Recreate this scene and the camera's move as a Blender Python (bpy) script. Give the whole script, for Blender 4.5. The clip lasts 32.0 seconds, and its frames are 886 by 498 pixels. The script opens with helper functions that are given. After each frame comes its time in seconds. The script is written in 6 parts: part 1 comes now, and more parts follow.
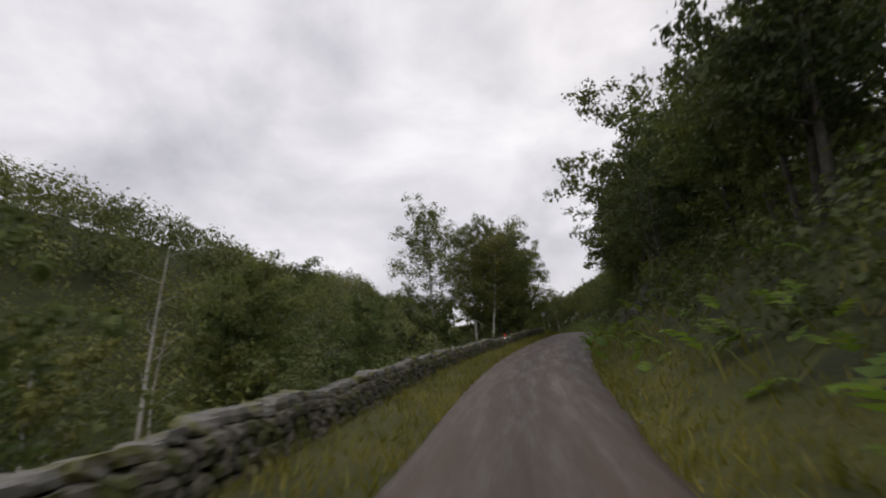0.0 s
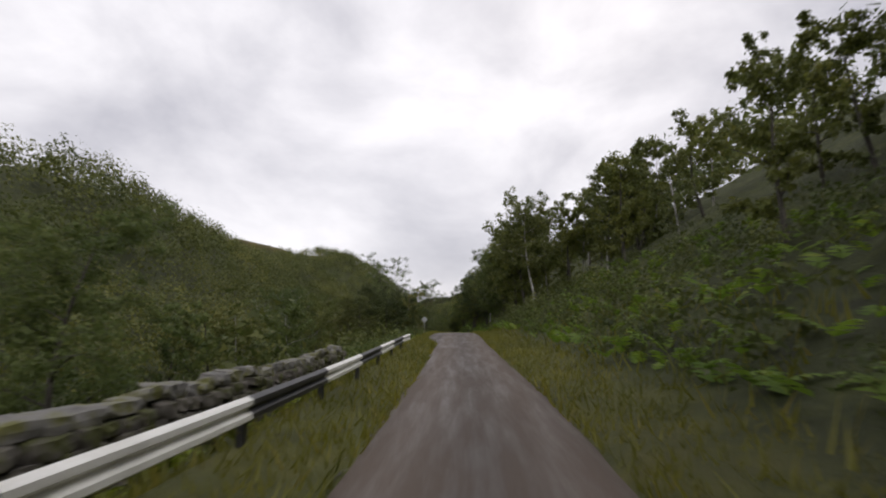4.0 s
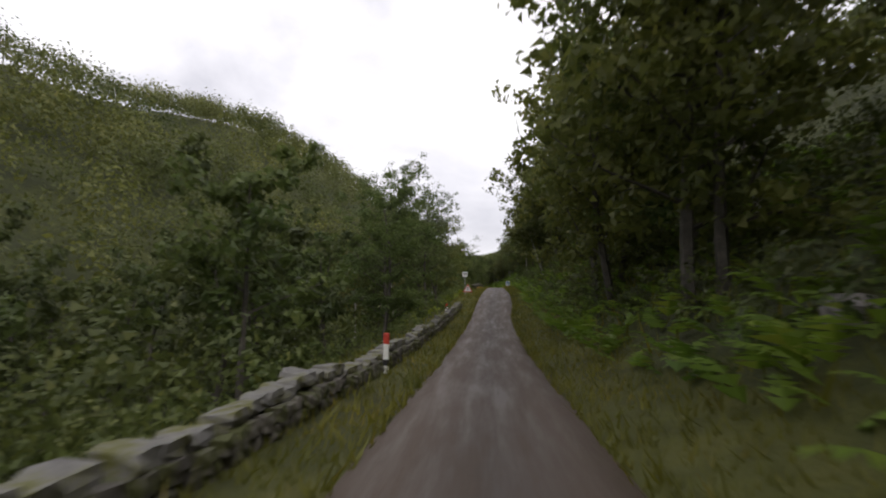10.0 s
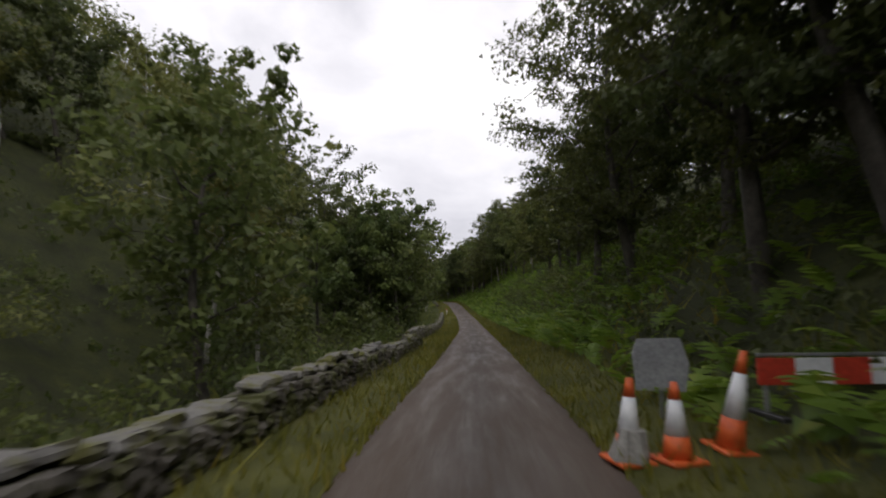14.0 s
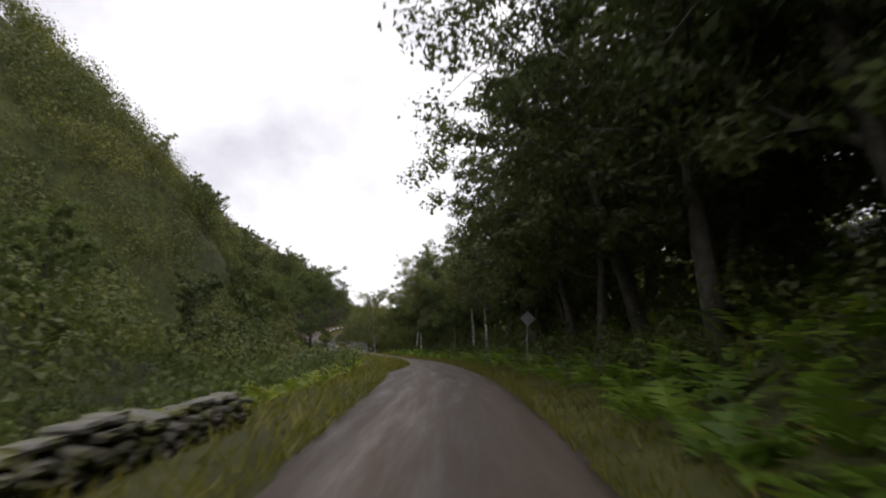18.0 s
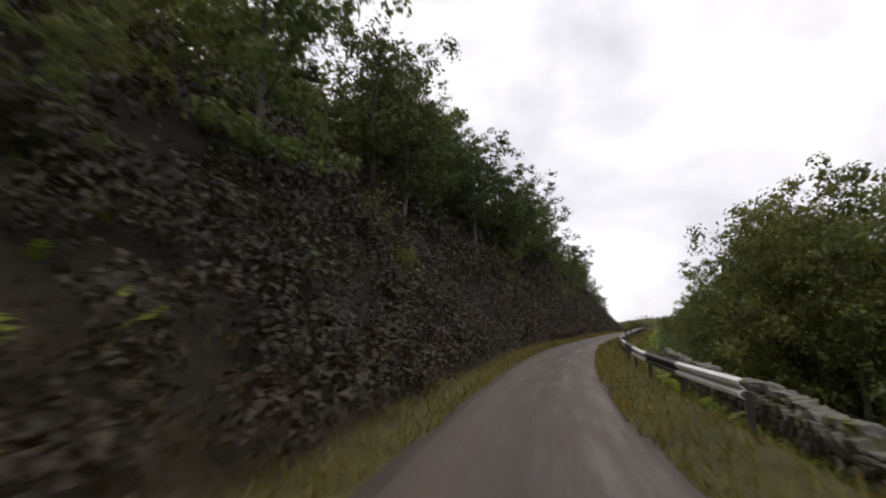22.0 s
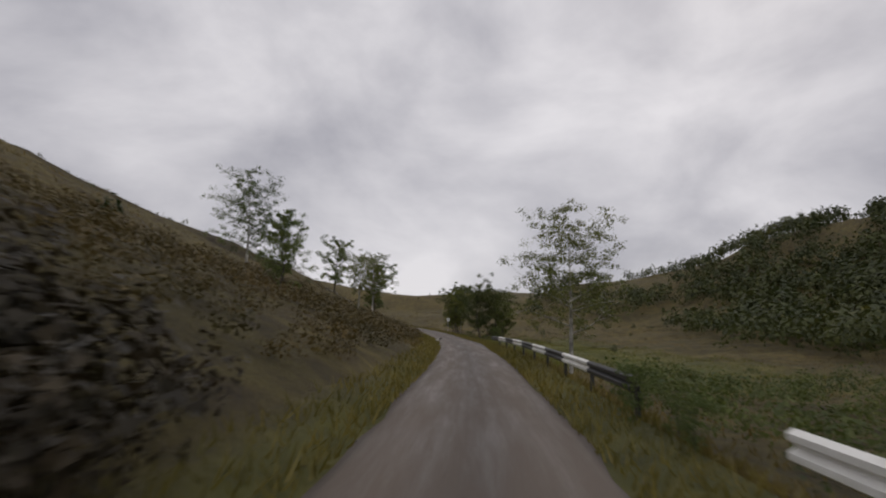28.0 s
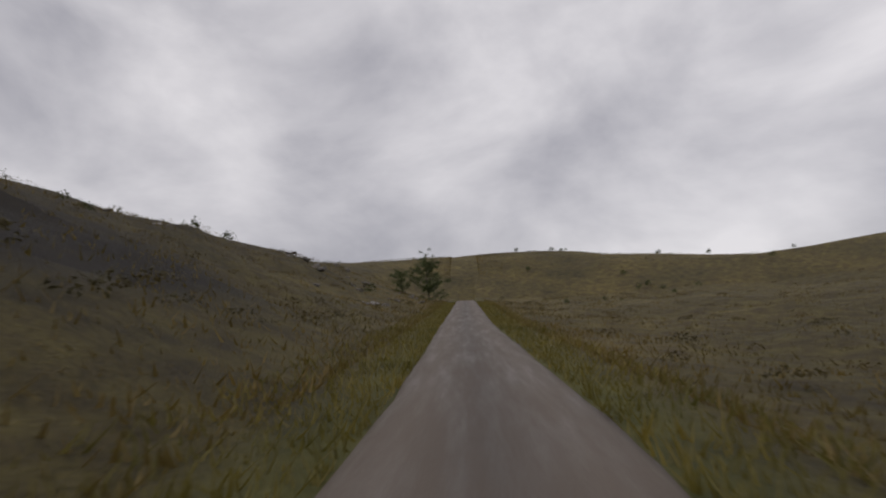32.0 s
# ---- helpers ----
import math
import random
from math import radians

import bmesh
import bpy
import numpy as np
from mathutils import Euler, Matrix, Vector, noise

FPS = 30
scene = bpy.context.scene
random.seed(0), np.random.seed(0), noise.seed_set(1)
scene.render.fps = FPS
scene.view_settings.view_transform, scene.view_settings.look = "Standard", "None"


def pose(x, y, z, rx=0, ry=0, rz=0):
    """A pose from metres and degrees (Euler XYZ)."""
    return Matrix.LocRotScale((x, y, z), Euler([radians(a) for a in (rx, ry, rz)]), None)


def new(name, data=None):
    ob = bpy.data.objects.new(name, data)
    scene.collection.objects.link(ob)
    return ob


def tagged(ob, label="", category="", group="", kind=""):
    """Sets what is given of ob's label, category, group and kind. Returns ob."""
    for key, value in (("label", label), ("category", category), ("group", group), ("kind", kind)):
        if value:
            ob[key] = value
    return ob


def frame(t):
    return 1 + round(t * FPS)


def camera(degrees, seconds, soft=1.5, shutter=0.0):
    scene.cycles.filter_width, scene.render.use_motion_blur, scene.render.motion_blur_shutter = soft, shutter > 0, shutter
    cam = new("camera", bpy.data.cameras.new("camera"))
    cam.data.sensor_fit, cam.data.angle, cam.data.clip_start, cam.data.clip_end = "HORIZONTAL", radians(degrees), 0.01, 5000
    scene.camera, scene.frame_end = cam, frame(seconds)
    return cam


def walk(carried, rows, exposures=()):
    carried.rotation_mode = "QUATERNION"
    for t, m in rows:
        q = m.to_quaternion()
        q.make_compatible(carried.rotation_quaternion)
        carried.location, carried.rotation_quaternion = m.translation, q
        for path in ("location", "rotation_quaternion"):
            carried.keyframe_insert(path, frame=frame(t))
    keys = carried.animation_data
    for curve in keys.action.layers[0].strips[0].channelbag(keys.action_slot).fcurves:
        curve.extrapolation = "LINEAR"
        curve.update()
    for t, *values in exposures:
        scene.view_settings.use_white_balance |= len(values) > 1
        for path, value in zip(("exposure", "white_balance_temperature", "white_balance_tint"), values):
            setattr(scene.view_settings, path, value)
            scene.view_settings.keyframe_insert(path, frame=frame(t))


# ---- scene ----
cam = camera(80.2, 32.0, soft=2.0, shutter=0.12)
# Seconds, place, pitch, lean and heading of the camera behind the windscreen.
PATH = [
    (0.0, 0.00, 0.00, 1.55, 11.79, -2.78, -0.00),
    (0.5, 1.93, 15.61, 2.29, 11.36, -0.48, -6.55),
    (1.0, 5.37, 30.60, 3.25, 12.72, 0.25, -11.69),
    (1.5, 9.86, 45.26, 4.41, 14.39, 0.96, -14.86),
    (2.0, 14.78, 59.49, 5.27, 12.74, 1.36, -15.70),
    (2.5, 19.26, 72.98, 5.44, 8.17, 0.97, -13.45),
    (3.0, 22.89, 86.63, 5.28, 7.62, -0.08, -8.75),
    (3.5, 25.49, 100.92, 5.21, 7.73, 0.34, -4.37),
    (4.0, 27.18, 115.59, 5.37, 8.81, 0.18, -1.19),
    (4.5, 28.22, 130.52, 5.69, 9.37, 0.15, 0.80),
    (5.0, 28.90, 145.64, 6.12, 9.55, 0.23, 1.60),
    (5.5, 29.54, 161.07, 6.51, 9.07, 0.46, 1.24),
    (6.0, 30.45, 176.77, 6.61, 7.89, 0.14, -0.29),
    (6.5, 31.54, 192.51, 6.18, 5.62, 1.38, -0.05),
    (7.0, 32.06, 208.47, 5.35, 4.83, 1.13, 3.89),
    (7.5, 31.44, 224.97, 4.49, 5.76, 0.21, 7.92),
    (8.0, 30.34, 241.28, 3.76, 5.82, -2.18, 7.39),
    (8.5, 29.69, 256.52, 3.10, 5.18, 0.79, 5.08),
    (9.0, 29.62, 271.17, 2.44, 5.05, -0.40, 2.98),
    (9.5, 29.93, 286.10, 1.76, 5.57, -2.43, 2.21),
    (10.0, 30.30, 301.17, 1.14, 5.65, -0.01, 2.56),
    (10.5, 30.77, 316.00, 0.81, 7.95, -0.16, 1.37),
    (11.0, 31.57, 330.75, 1.30, 10.35, -0.64, 0.03),
    (11.5, 32.50, 345.37, 2.53, 13.42, 0.20, 0.28),
    (12.0, 33.39, 359.56, 3.59, 9.53, 0.44, 0.11),
    (12.5, 34.26, 373.66, 4.27, 9.37, -0.75, 0.33),
    (13.0, 35.14, 388.27, 4.85, 10.31, 0.66, 0.37),
    (13.5, 36.04, 403.00, 5.21, 8.96, 2.12, 0.25),
    (14.0, 36.97, 417.22, 5.24, 6.77, -0.44, -0.22),
    (14.5, 37.93, 431.25, 5.15, 7.13, -0.59, -0.04),
    (15.0, 38.84, 445.65, 5.03, 7.38, -0.17, 0.38),
    (15.5, 39.64, 460.56, 4.95, 7.71, 0.13, 1.04),
    (16.0, 40.25, 475.92, 5.03, 8.50, 0.52, 1.95),
    (16.5, 40.60, 492.07, 5.41, 8.72, 1.27, 3.11),
    (17.0, 40.59, 509.25, 6.36, 12.02, 1.94, 4.53),
    (17.5, 40.06, 526.90, 7.74, 11.46, 2.10, 6.46),
    (18.0, 38.91, 543.98, 8.83, 10.48, 2.14, 8.81),
    (18.5, 36.87, 560.10, 9.26, 9.02, 1.13, 13.20),
    (19.0, 33.62, 575.17, 9.28, 8.45, -0.86, 18.66),
    (19.5, 28.98, 588.54, 9.19, 7.86, -1.01, 27.21),
    (20.0, 23.44, 599.94, 9.14, 7.49, -1.22, 32.23),
    (20.5, 17.87, 609.99, 9.23, 7.90, -1.51, 33.32),
    (21.0, 11.60, 620.46, 9.48, 7.09, -1.39, 36.08),
    (21.5, 3.95, 632.55, 9.95, 9.60, -1.31, 36.13),
    (22.0, -3.78, 645.96, 10.78, 12.55, -1.36, 31.31),
    (22.5, -9.82, 660.55, 11.89, 12.10, 0.42, 21.22),
    (23.0, -13.36, 675.34, 12.99, 11.58, 1.02, 13.33),
    (23.5, -15.56, 689.00, 13.98, 11.50, -0.80, 12.47),
    (24.0, -17.71, 702.56, 14.92, 11.67, -0.25, 13.14),
    (24.5, -19.97, 716.73, 15.82, 11.06, -0.98, 12.57),
    (25.0, -22.07, 730.22, 16.68, 11.38, -1.05, 12.66),
    (25.5, -24.15, 742.95, 17.45, 11.34, -0.21, 13.46),
    (26.0, -26.50, 756.30, 18.15, 10.44, -0.02, 14.05),
    (26.5, -29.13, 770.57, 18.74, 9.93, 0.17, 14.44),
    (27.0, -31.93, 785.31, 19.26, 9.71, 0.47, 14.62),
    (27.5, -34.84, 800.53, 19.77, 9.32, 1.10, 14.59),
    (28.0, -37.75, 815.92, 20.30, 9.42, 1.53, 14.36),
    (28.5, -40.71, 830.89, 20.75, 9.41, 1.46, 15.58),
    (29.0, -44.03, 845.84, 21.04, 8.94, 0.21, 17.08),
    (29.5, -48.11, 861.54, 21.24, 8.54, -0.38, 19.58),
    (30.0, -53.05, 877.37, 21.61, 10.03, -0.18, 22.69),
    (30.5, -58.54, 891.59, 22.21, 10.74, -1.20, 27.07),
    (31.0, -64.46, 903.51, 22.91, 10.66, -0.79, 33.29),
    (31.5, -71.07, 913.58, 23.59, 11.36, -0.49, 40.88),
    (32.0, -78.48, 922.52, 24.11, 8.96, -2.10, 45.98),
]
EXPOSURES = [(0.0, 0.05), (3.0, 0.28), (6.0, 0.12), (9.0, 0.6), (13.0, 0.4), (17.0, 0.6), (20.0, 0.62), (22.0, 0.4), (24.0, 0.02), (25.0, -0.15), (28.0, -0.3), (32.0, -0.3)]
walk(cam, [(t, pose(x, y, z, 90 + pitch, -lean, yaw)) for t, x, y, z, pitch, lean, yaw in PATH], EXPOSURES)

# ---------------- world, sun, exposure ----------------
world = bpy.data.worlds.new("overcast_sky")
scene.world = world
world.use_nodes = True
wn, wl = world.node_tree.nodes, world.node_tree.links
wn.clear()
w_out = wn.new("ShaderNodeOutputWorld")
w_bg = wn.new("ShaderNodeBackground")
w_sky = wn.new("ShaderNodeTexSky")
w_sky.sky_type = "NISHITA"
w_sky.sun_disc = False
w_sky.sun_elevation = radians(38)
w_sky.sun_rotation = radians(20)
w_tc = wn.new("ShaderNodeTexCoord")
w_map = wn.new("ShaderNodeMapping")
w_map.inputs["Scale"].default_value = (1.0, 1.0, 1.7)
w_n1 = wn.new("ShaderNodeTexNoise")
w_n1.inputs["Scale"].default_value = 2.6
w_n1.inputs["Detail"].default_value = 7.0
w_n1.inputs["Roughness"].default_value = 0.52
w_n1.inputs["Distortion"].default_value = 0.25
w_ramp = wn.new("ShaderNodeValToRGB")
w_ramp.color_ramp.elements[0].position = 0.33
w_ramp.color_ramp.elements[0].color = (0.50, 0.49, 0.54, 1)
w_ramp.color_ramp.elements[1].position = 0.66
w_ramp.color_ramp.elements[1].color = (0.96, 0.93, 0.96, 1)
w_skys = wn.new("ShaderNodeVectorMath")
w_skys.operation = "SCALE"
w_skys.inputs["Scale"].default_value = 0.08
w_mix = wn.new("ShaderNodeMix")
w_mix.data_type = "RGBA"
w_mix.inputs["Factor"].default_value = 0.93
wl.new(w_tc.outputs["Generated"], w_map.inputs["Vector"])
wl.new(w_map.outputs["Vector"], w_n1.inputs["Vector"])
wl.new(w_n1.outputs["Fac"], w_ramp.inputs["Fac"])
wl.new(w_sky.outputs["Color"], w_skys.inputs[0])
wl.new(w_skys.outputs["Vector"], w_mix.inputs["A"])
wl.new(w_ramp.outputs["Color"], w_mix.inputs["B"])
wl.new(w_mix.outputs["Result"], w_bg.inputs["Color"])
w_bg.inputs["Strength"].default_value = 1.0
wl.new(w_bg.outputs["Background"], w_out.inputs["Surface"])

sun_data = bpy.data.lights.new("sun", "SUN")
sun_data.energy = 0.7
sun_data.angle = radians(20)
sun_data.color = (1.0, 0.96, 0.9)
sun = new("sun", sun_data)
sun.matrix_world = pose(0, 0, 200, 48, 0, 20)

# ---------------- materials ----------------


def mat_base(name):
    m = bpy.data.materials.new(name)
    m.use_nodes = True
    nt = m.node_tree
    return m, nt.nodes, nt.links, nt.nodes["Principled BSDF"]


def noise_node(n, l, scale, detail=5.0, rough=0.55, vec=None):
    t = n.new("ShaderNodeTexNoise")
    t.inputs["Scale"].default_value = scale
    t.inputs["Detail"].default_value = detail
    t.inputs["Roughness"].default_value = rough
    if vec is None:
        g = n.new("ShaderNodeNewGeometry")
        vec = g.outputs["Position"]
    l.new(vec, t.inputs["Vector"])
    return t


def ramp_node(n, l, fac, stops):
    r = n.new("ShaderNodeValToRGB")
    e = r.color_ramp.elements
    while len(e) < len(stops):
        e.new(0.5)
    for el, (p, c) in zip(e, stops):
        el.position, el.color = p, (*c, 1)
    l.new(fac, r.inputs["Fac"])
    return r


def mix_node(n, l, fac, a, b, mode="MIX"):
    m = n.new("ShaderNodeMix")
    m.data_type, m.blend_type = "RGBA", mode
    for sock, v in ((m.inputs["Factor"], fac), (m.inputs["A"], a), (m.inputs["B"], b)):
        if isinstance(v, (int, float)):
            sock.default_value = v
        elif isinstance(v, tuple):
            sock.default_value = (*v, 1)
        else:
            l.new(v, sock)
    return m.outputs["Result"]


def bump_node(n, l, height, strength, dist, bsdf):
    b = n.new("ShaderNodeBump")
    b.inputs["Strength"].default_value = strength
    b.inputs["Distance"].default_value = dist
    l.new(height, b.inputs["Height"])
    l.new(b.outputs["Normal"], bsdf.inputs["Normal"])


def grained(name, c1, c2, scale, fine, rough=0.85, bump=0.3, dist=0.02, metal=0.0, stain=None):
    """Two scales of colour variation and a fine relief."""
    m, n, l, b = mat_base(name)
    a = noise_node(n, l, scale)
    f = noise_node(n, l, fine, 4.0, 0.6)
    r = ramp_node(n, l, a.outputs["Fac"], [(0.3, c1), (0.7, c2)])
    col = mix_node(n, l, 0.5, r.outputs["Color"], ramp_node(n, l, f.outputs["Fac"], [(0.3, (0.25, 0.25, 0.25)), (0.7, (0.75, 0.75, 0.75))]).outputs["Color"], "OVERLAY")
    if stain:
        s = noise_node(n, l, stain[1], 6.0, 0.7)
        col = mix_node(n, l, ramp_node(n, l, s.outputs["Fac"], [(stain[2], (0, 0, 0)), (stain[2] + 0.1, (1, 1, 1))]).outputs["Color"], col, stain[0])
    l.new(col, b.inputs["Base Color"])
    b.inputs["Roughness"].default_value = rough
    b.inputs["Metallic"].default_value = metal
    if bump:
        bump_node(n, l, f.outputs["Fac"], bump, dist, b)
    return m


def leafy(name, dark, light, yellow=None, trans=0.35, patch=0.25, by_crown=False):
    """Thin leaves: colour varies from tree to tree and from leaf to leaf; light shines through."""
    m = bpy.data.materials.new(name)
    m.use_nodes = True
    n, l = m.node_tree.nodes, m.node_tree.links
    n.clear()
    out = n.new("ShaderNodeOutputMaterial")
    geo = n.new("ShaderNodeNewGeometry")
    info = n.new("ShaderNodeObjectInfo")
    soft = tuple(0.6 * a + 0.4 * b for a, b in zip(dark, light))
    stops = [(0.0, soft), (0.85, light)]
    if yellow:
        stops.append((1.0, tuple(0.5 * a + 0.5 * b for a, b in zip(light, yellow))))
    isl = ramp_node(n, l, geo.outputs["Random Per Island"], stops)
    big = noise_node(n, l, patch, 2.0)
    tone = ramp_node(n, l, big.outputs["Fac"], [(0.3, (0.62, 0.68, 0.55)), (0.7, (1.25, 1.15, 0.95))])
    tree = ramp_node(n, l, info.outputs["Random"], [(0.0, (0.8, 0.9, 0.8)), (0.5, (1.0, 1.0, 1.0)), (1.0, (1.25, 1.1, 0.85))])
    col = mix_node(n, l, 1.0, mix_node(n, l, 1.0, isl.outputs["Color"], tone.outputs["Color"], "MULTIPLY"), tree.outputs["Color"], "MULTIPLY")
    if by_crown:
        at = n.new("ShaderNodeAttribute")
        at.attribute_name = "crown_tone"
        crown = ramp_node(n, l, at.outputs["Fac"], [(0.0, (0.66, 0.74, 0.68)), (0.5, (1.0, 1.0, 1.0)), (1.0, (1.2, 1.18, 0.95))])
        col = mix_node(n, l, 1.0, col, crown.outputs["Color"], "MULTIPLY")
    d = n.new("ShaderNodeBsdfPrincipled")
    d.inputs["Roughness"].default_value = 0.6
    t = n.new("ShaderNodeBsdfTranslucent")
    l.new(col, d.inputs["Base Color"])
    l.new(col, t.inputs["Color"])
    ms = n.new("ShaderNodeMixShader")
    ms.inputs["Fac"].default_value = trans
    l.new(d.outputs["BSDF"], ms.inputs[1])
    l.new(t.outputs["BSDF"], ms.inputs[2])
    l.new(ms.outputs["Shader"], out.inputs["Surface"])
    return m


def road_material():
    m, n, l, b = mat_base("worn_asphalt")
    uv = n.new("ShaderNodeUVMap")
    uv.uv_map = "along"
    sep = n.new("ShaderNodeSeparateXYZ")
    l.new(uv.outputs["UV"], sep.inputs["Vector"])
    big = noise_node(n, l, 0.35, 4.0, 0.6)
    fine = noise_node(n, l, 55.0, 3.0, 0.7)
    mp = n.new("ShaderNodeMapping")
    mp.inputs["Scale"].default_value = (1.6, 0.10, 1.0)
    l.new(uv.outputs["UV"], mp.inputs["Vector"])
    mid = noise_node(n, l, 2.6, 5.0, 0.65, mp.outputs["Vector"])
    # two tyre tracks, paler than the middle and the edges
    tr = n.new("ShaderNodeMath")
    tr.operation = "ABSOLUTE"
    l.new(sep.outputs["X"], tr.inputs[0])
    track = ramp_node(n, l, tr.outputs["Value"], [(0.05, (0.25, 0.25, 0.25)), (0.62, (1, 1, 1)), (0.95, (0.75, 0.75, 0.75)), (1.0, (0.1, 0.1, 0.1))])
    base = ramp_node(n, l, big.outputs["Fac"], [(0.3, (0.050, 0.043, 0.038)), (0.7, (0.078, 0.068, 0.061))])
    worn = mix_node(n, l, 0.4, base.outputs["Color"], ramp_node(n, l, mid.outputs["Fac"], [(0.35, (0.038, 0.032, 0.028)), (0.7, (0.11, 0.097, 0.087))]).outputs["Color"])
    col = mix_node(n, l, mix_node(n, l, 0.68, (0, 0, 0), track.outputs["Color"]), worn, (0.140, 0.122, 0.107))
    col = mix_node(n, l, 0.45, col, ramp_node(n, l, fine.outputs["Fac"], [(0.3, (0.2, 0.2, 0.2)), (0.7, (0.8, 0.8, 0.8))]).outputs["Color"], "OVERLAY")
    stretch = n.new("ShaderNodeMapRange")
    stretch.inputs["From Min"].default_value = 600
    stretch.inputs["From Max"].default_value = 840
    l.new(sep.outputs["Y"], stretch.inputs["Value"])
    tint = mix_node(n, l, stretch.outputs["Result"], (0.72, 0.59, 0.48), (1.02, 0.91, 0.79))
    col = mix_node(n, l, 1.0, col, tint, "MULTIPLY")
    l.new(col, b.inputs["Base Color"])
    wet = ramp_node(n, l, mid.outputs["Fac"], [(0.35, (0.5, 0.5, 0.5)), (0.6, (0.8, 0.8, 0.8))])
    l.new(wet.outputs["Color"], b.inputs["Roughness"])
    bump_node(n, l, fine.outputs["Fac"], 0.4, 0.01, b)
    return m


def ground_material():
    m, n, l, b = mat_base("turf_and_heather")
    at = n.new("ShaderNodeAttribute")
    at.attribute_name = "moor"
    big = noise_node(n, l, 0.09, 5.0, 0.6)
    mid = noise_node(n, l, 0.9, 6.0, 0.65)
    fine = noise_node(n, l, 9.0, 5.0, 0.7)
    wood = ramp_node(n, l, mid.outputs["Fac"], [(0.25, (0.020, 0.022, 0.008)), (0.5, (0.045, 0.054, 0.013)), (0.75, (0.08, 0.088, 0.020))])
    moor = ramp_node(n, l, mid.outputs["Fac"], [(0.28, (0.046, 0.028, 0.014)), (0.45, (0.088, 0.062, 0.022)), (0.60, (0.130, 0.098, 0.030)), (0.78, (0.18, 0.132, 0.048))])
    fac = n.new("ShaderNodeMath")
    fac.operation = "MULTIPLY_ADD"
    l.new(big.outputs["Fac"], fac.inputs[0])
    fac.inputs[1].default_value = 0.5
    fac.inputs[2].default_value = -0.25
    add = n.new("ShaderNodeMath")
    add.operation = "ADD"
    add.use_clamp = True
    l.new(at.outputs["Fac"], add.inputs[0])
    l.new(fac.outputs["Value"], add.inputs[1])
    col = mix_node(n, l, add.outputs["Value"], wood.outputs["Color"], moor.outputs["Color"])
    col = mix_node(n, l, 0.6, col, ramp_node(n, l, fine.outputs["Fac"], [(0.3, (0.2, 0.2, 0.2)), (0.7, (0.8, 0.8, 0.8))]).outputs["Color"], "OVERLAY")
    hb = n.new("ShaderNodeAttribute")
    hb.attribute_name = "heath_shade"
    # dark peat, taken near black to paint in the shade among dense heather
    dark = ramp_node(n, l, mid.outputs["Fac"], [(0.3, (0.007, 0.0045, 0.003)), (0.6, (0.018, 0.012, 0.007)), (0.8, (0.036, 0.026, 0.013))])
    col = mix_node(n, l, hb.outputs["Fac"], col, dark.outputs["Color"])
    md = n.new("ShaderNodeAttribute")
    md.attribute_name = "meadow"
    lush = ramp_node(n, l, mid.outputs["Fac"], [(0.25, (0.05, 0.055, 0.012)), (0.5, (0.10, 0.105, 0.020)), (0.75, (0.16, 0.145, 0.032))])
    col = mix_node(n, l, md.outputs["Fac"], col, lush.outputs["Color"])
    dk = ramp_node(n, l, big.outputs["Fac"], [(0.35, (0.7, 0.7, 0.7)), (0.65, (1.2, 1.2, 1.1))])
    col = mix_node(n, l, 1.0, col, dk.outputs["Color"], "MULTIPLY")
    l.new(col, b.inputs["Base Color"])
    b.inputs["Roughness"].default_value = 0.95
    bump_node(n, l, fine.outputs["Fac"], 0.9, 0.15, b)
    return m


M_ROAD = road_material()
M_GROUND = ground_material()
M_STONE = grained("lichened_stone", (0.04, 0.035, 0.029), (0.16, 0.145, 0.125), 1.6, 14, 0.9, 0.6, 0.03, stain=((0.06, 0.065, 0.016), 2.2, 0.46))
M_COPE = grained("pale_coping_stone", (0.10, 0.096, 0.088), (0.27, 0.26, 0.245), 2.0, 16, 0.9, 0.5, 0.03, stain=((0.11, 0.11, 0.03), 2.0, 0.48))
M_ROCK = grained("weathered_rock", (0.07, 0.06, 0.055), (0.30, 0.28, 0.26), 0.8, 7, 0.9, 0.8, 0.08, stain=((0.06, 0.055, 0.03), 0.9, 0.52))
M_ROCK_DARK = grained("dark_mossy_rock", (0.025, 0.022, 0.018), (0.12, 0.11, 0.095), 0.8, 7, 0.9, 0.8, 0.08, stain=((0.035, 0.04, 0.012), 0.9, 0.5))
M_CONC = grained("stained_concrete", (0.22, 0.21, 0.19), (0.36, 0.35, 0.32), 1.2, 20, 0.9, 0.3, 0.01)
M_SAND = grained("buff_rubble", (0.28, 0.22, 0.15), (0.48, 0.42, 0.33), 1.5, 12, 0.9, 0.6, 0.03)
M_BIRCH = grained("birch_bark", (0.10, 0.095, 0.085), (0.50, 0.48, 0.44), 2.4, 12, 0.8, 0.4, 0.02)
M_BARK = grained("dark_bark", (0.035, 0.03, 0.024), (0.10, 0.09, 0.075), 3.0, 15, 0.9, 0.6, 0.03)
M_DEAD = grained("bleached_dead_wood", (0.22, 0.20, 0.17), (0.42, 0.40, 0.36), 2.0, 14, 0.8, 0.3, 0.02)
M_WHITE = grained("chipped_white_paint", (0.68, 0.67, 0.63), (0.86, 0.85, 0.81), 1.5, 18, 0.5, 0.1, 0.005, stain=((0.25, 0.22, 0.18), 5.0, 0.66))
M_BLACK = grained("scuffed_black_paint", (0.012, 0.012, 0.013), (0.035, 0.034, 0.033), 2.0, 20, 0.5, 0.1, 0.005)
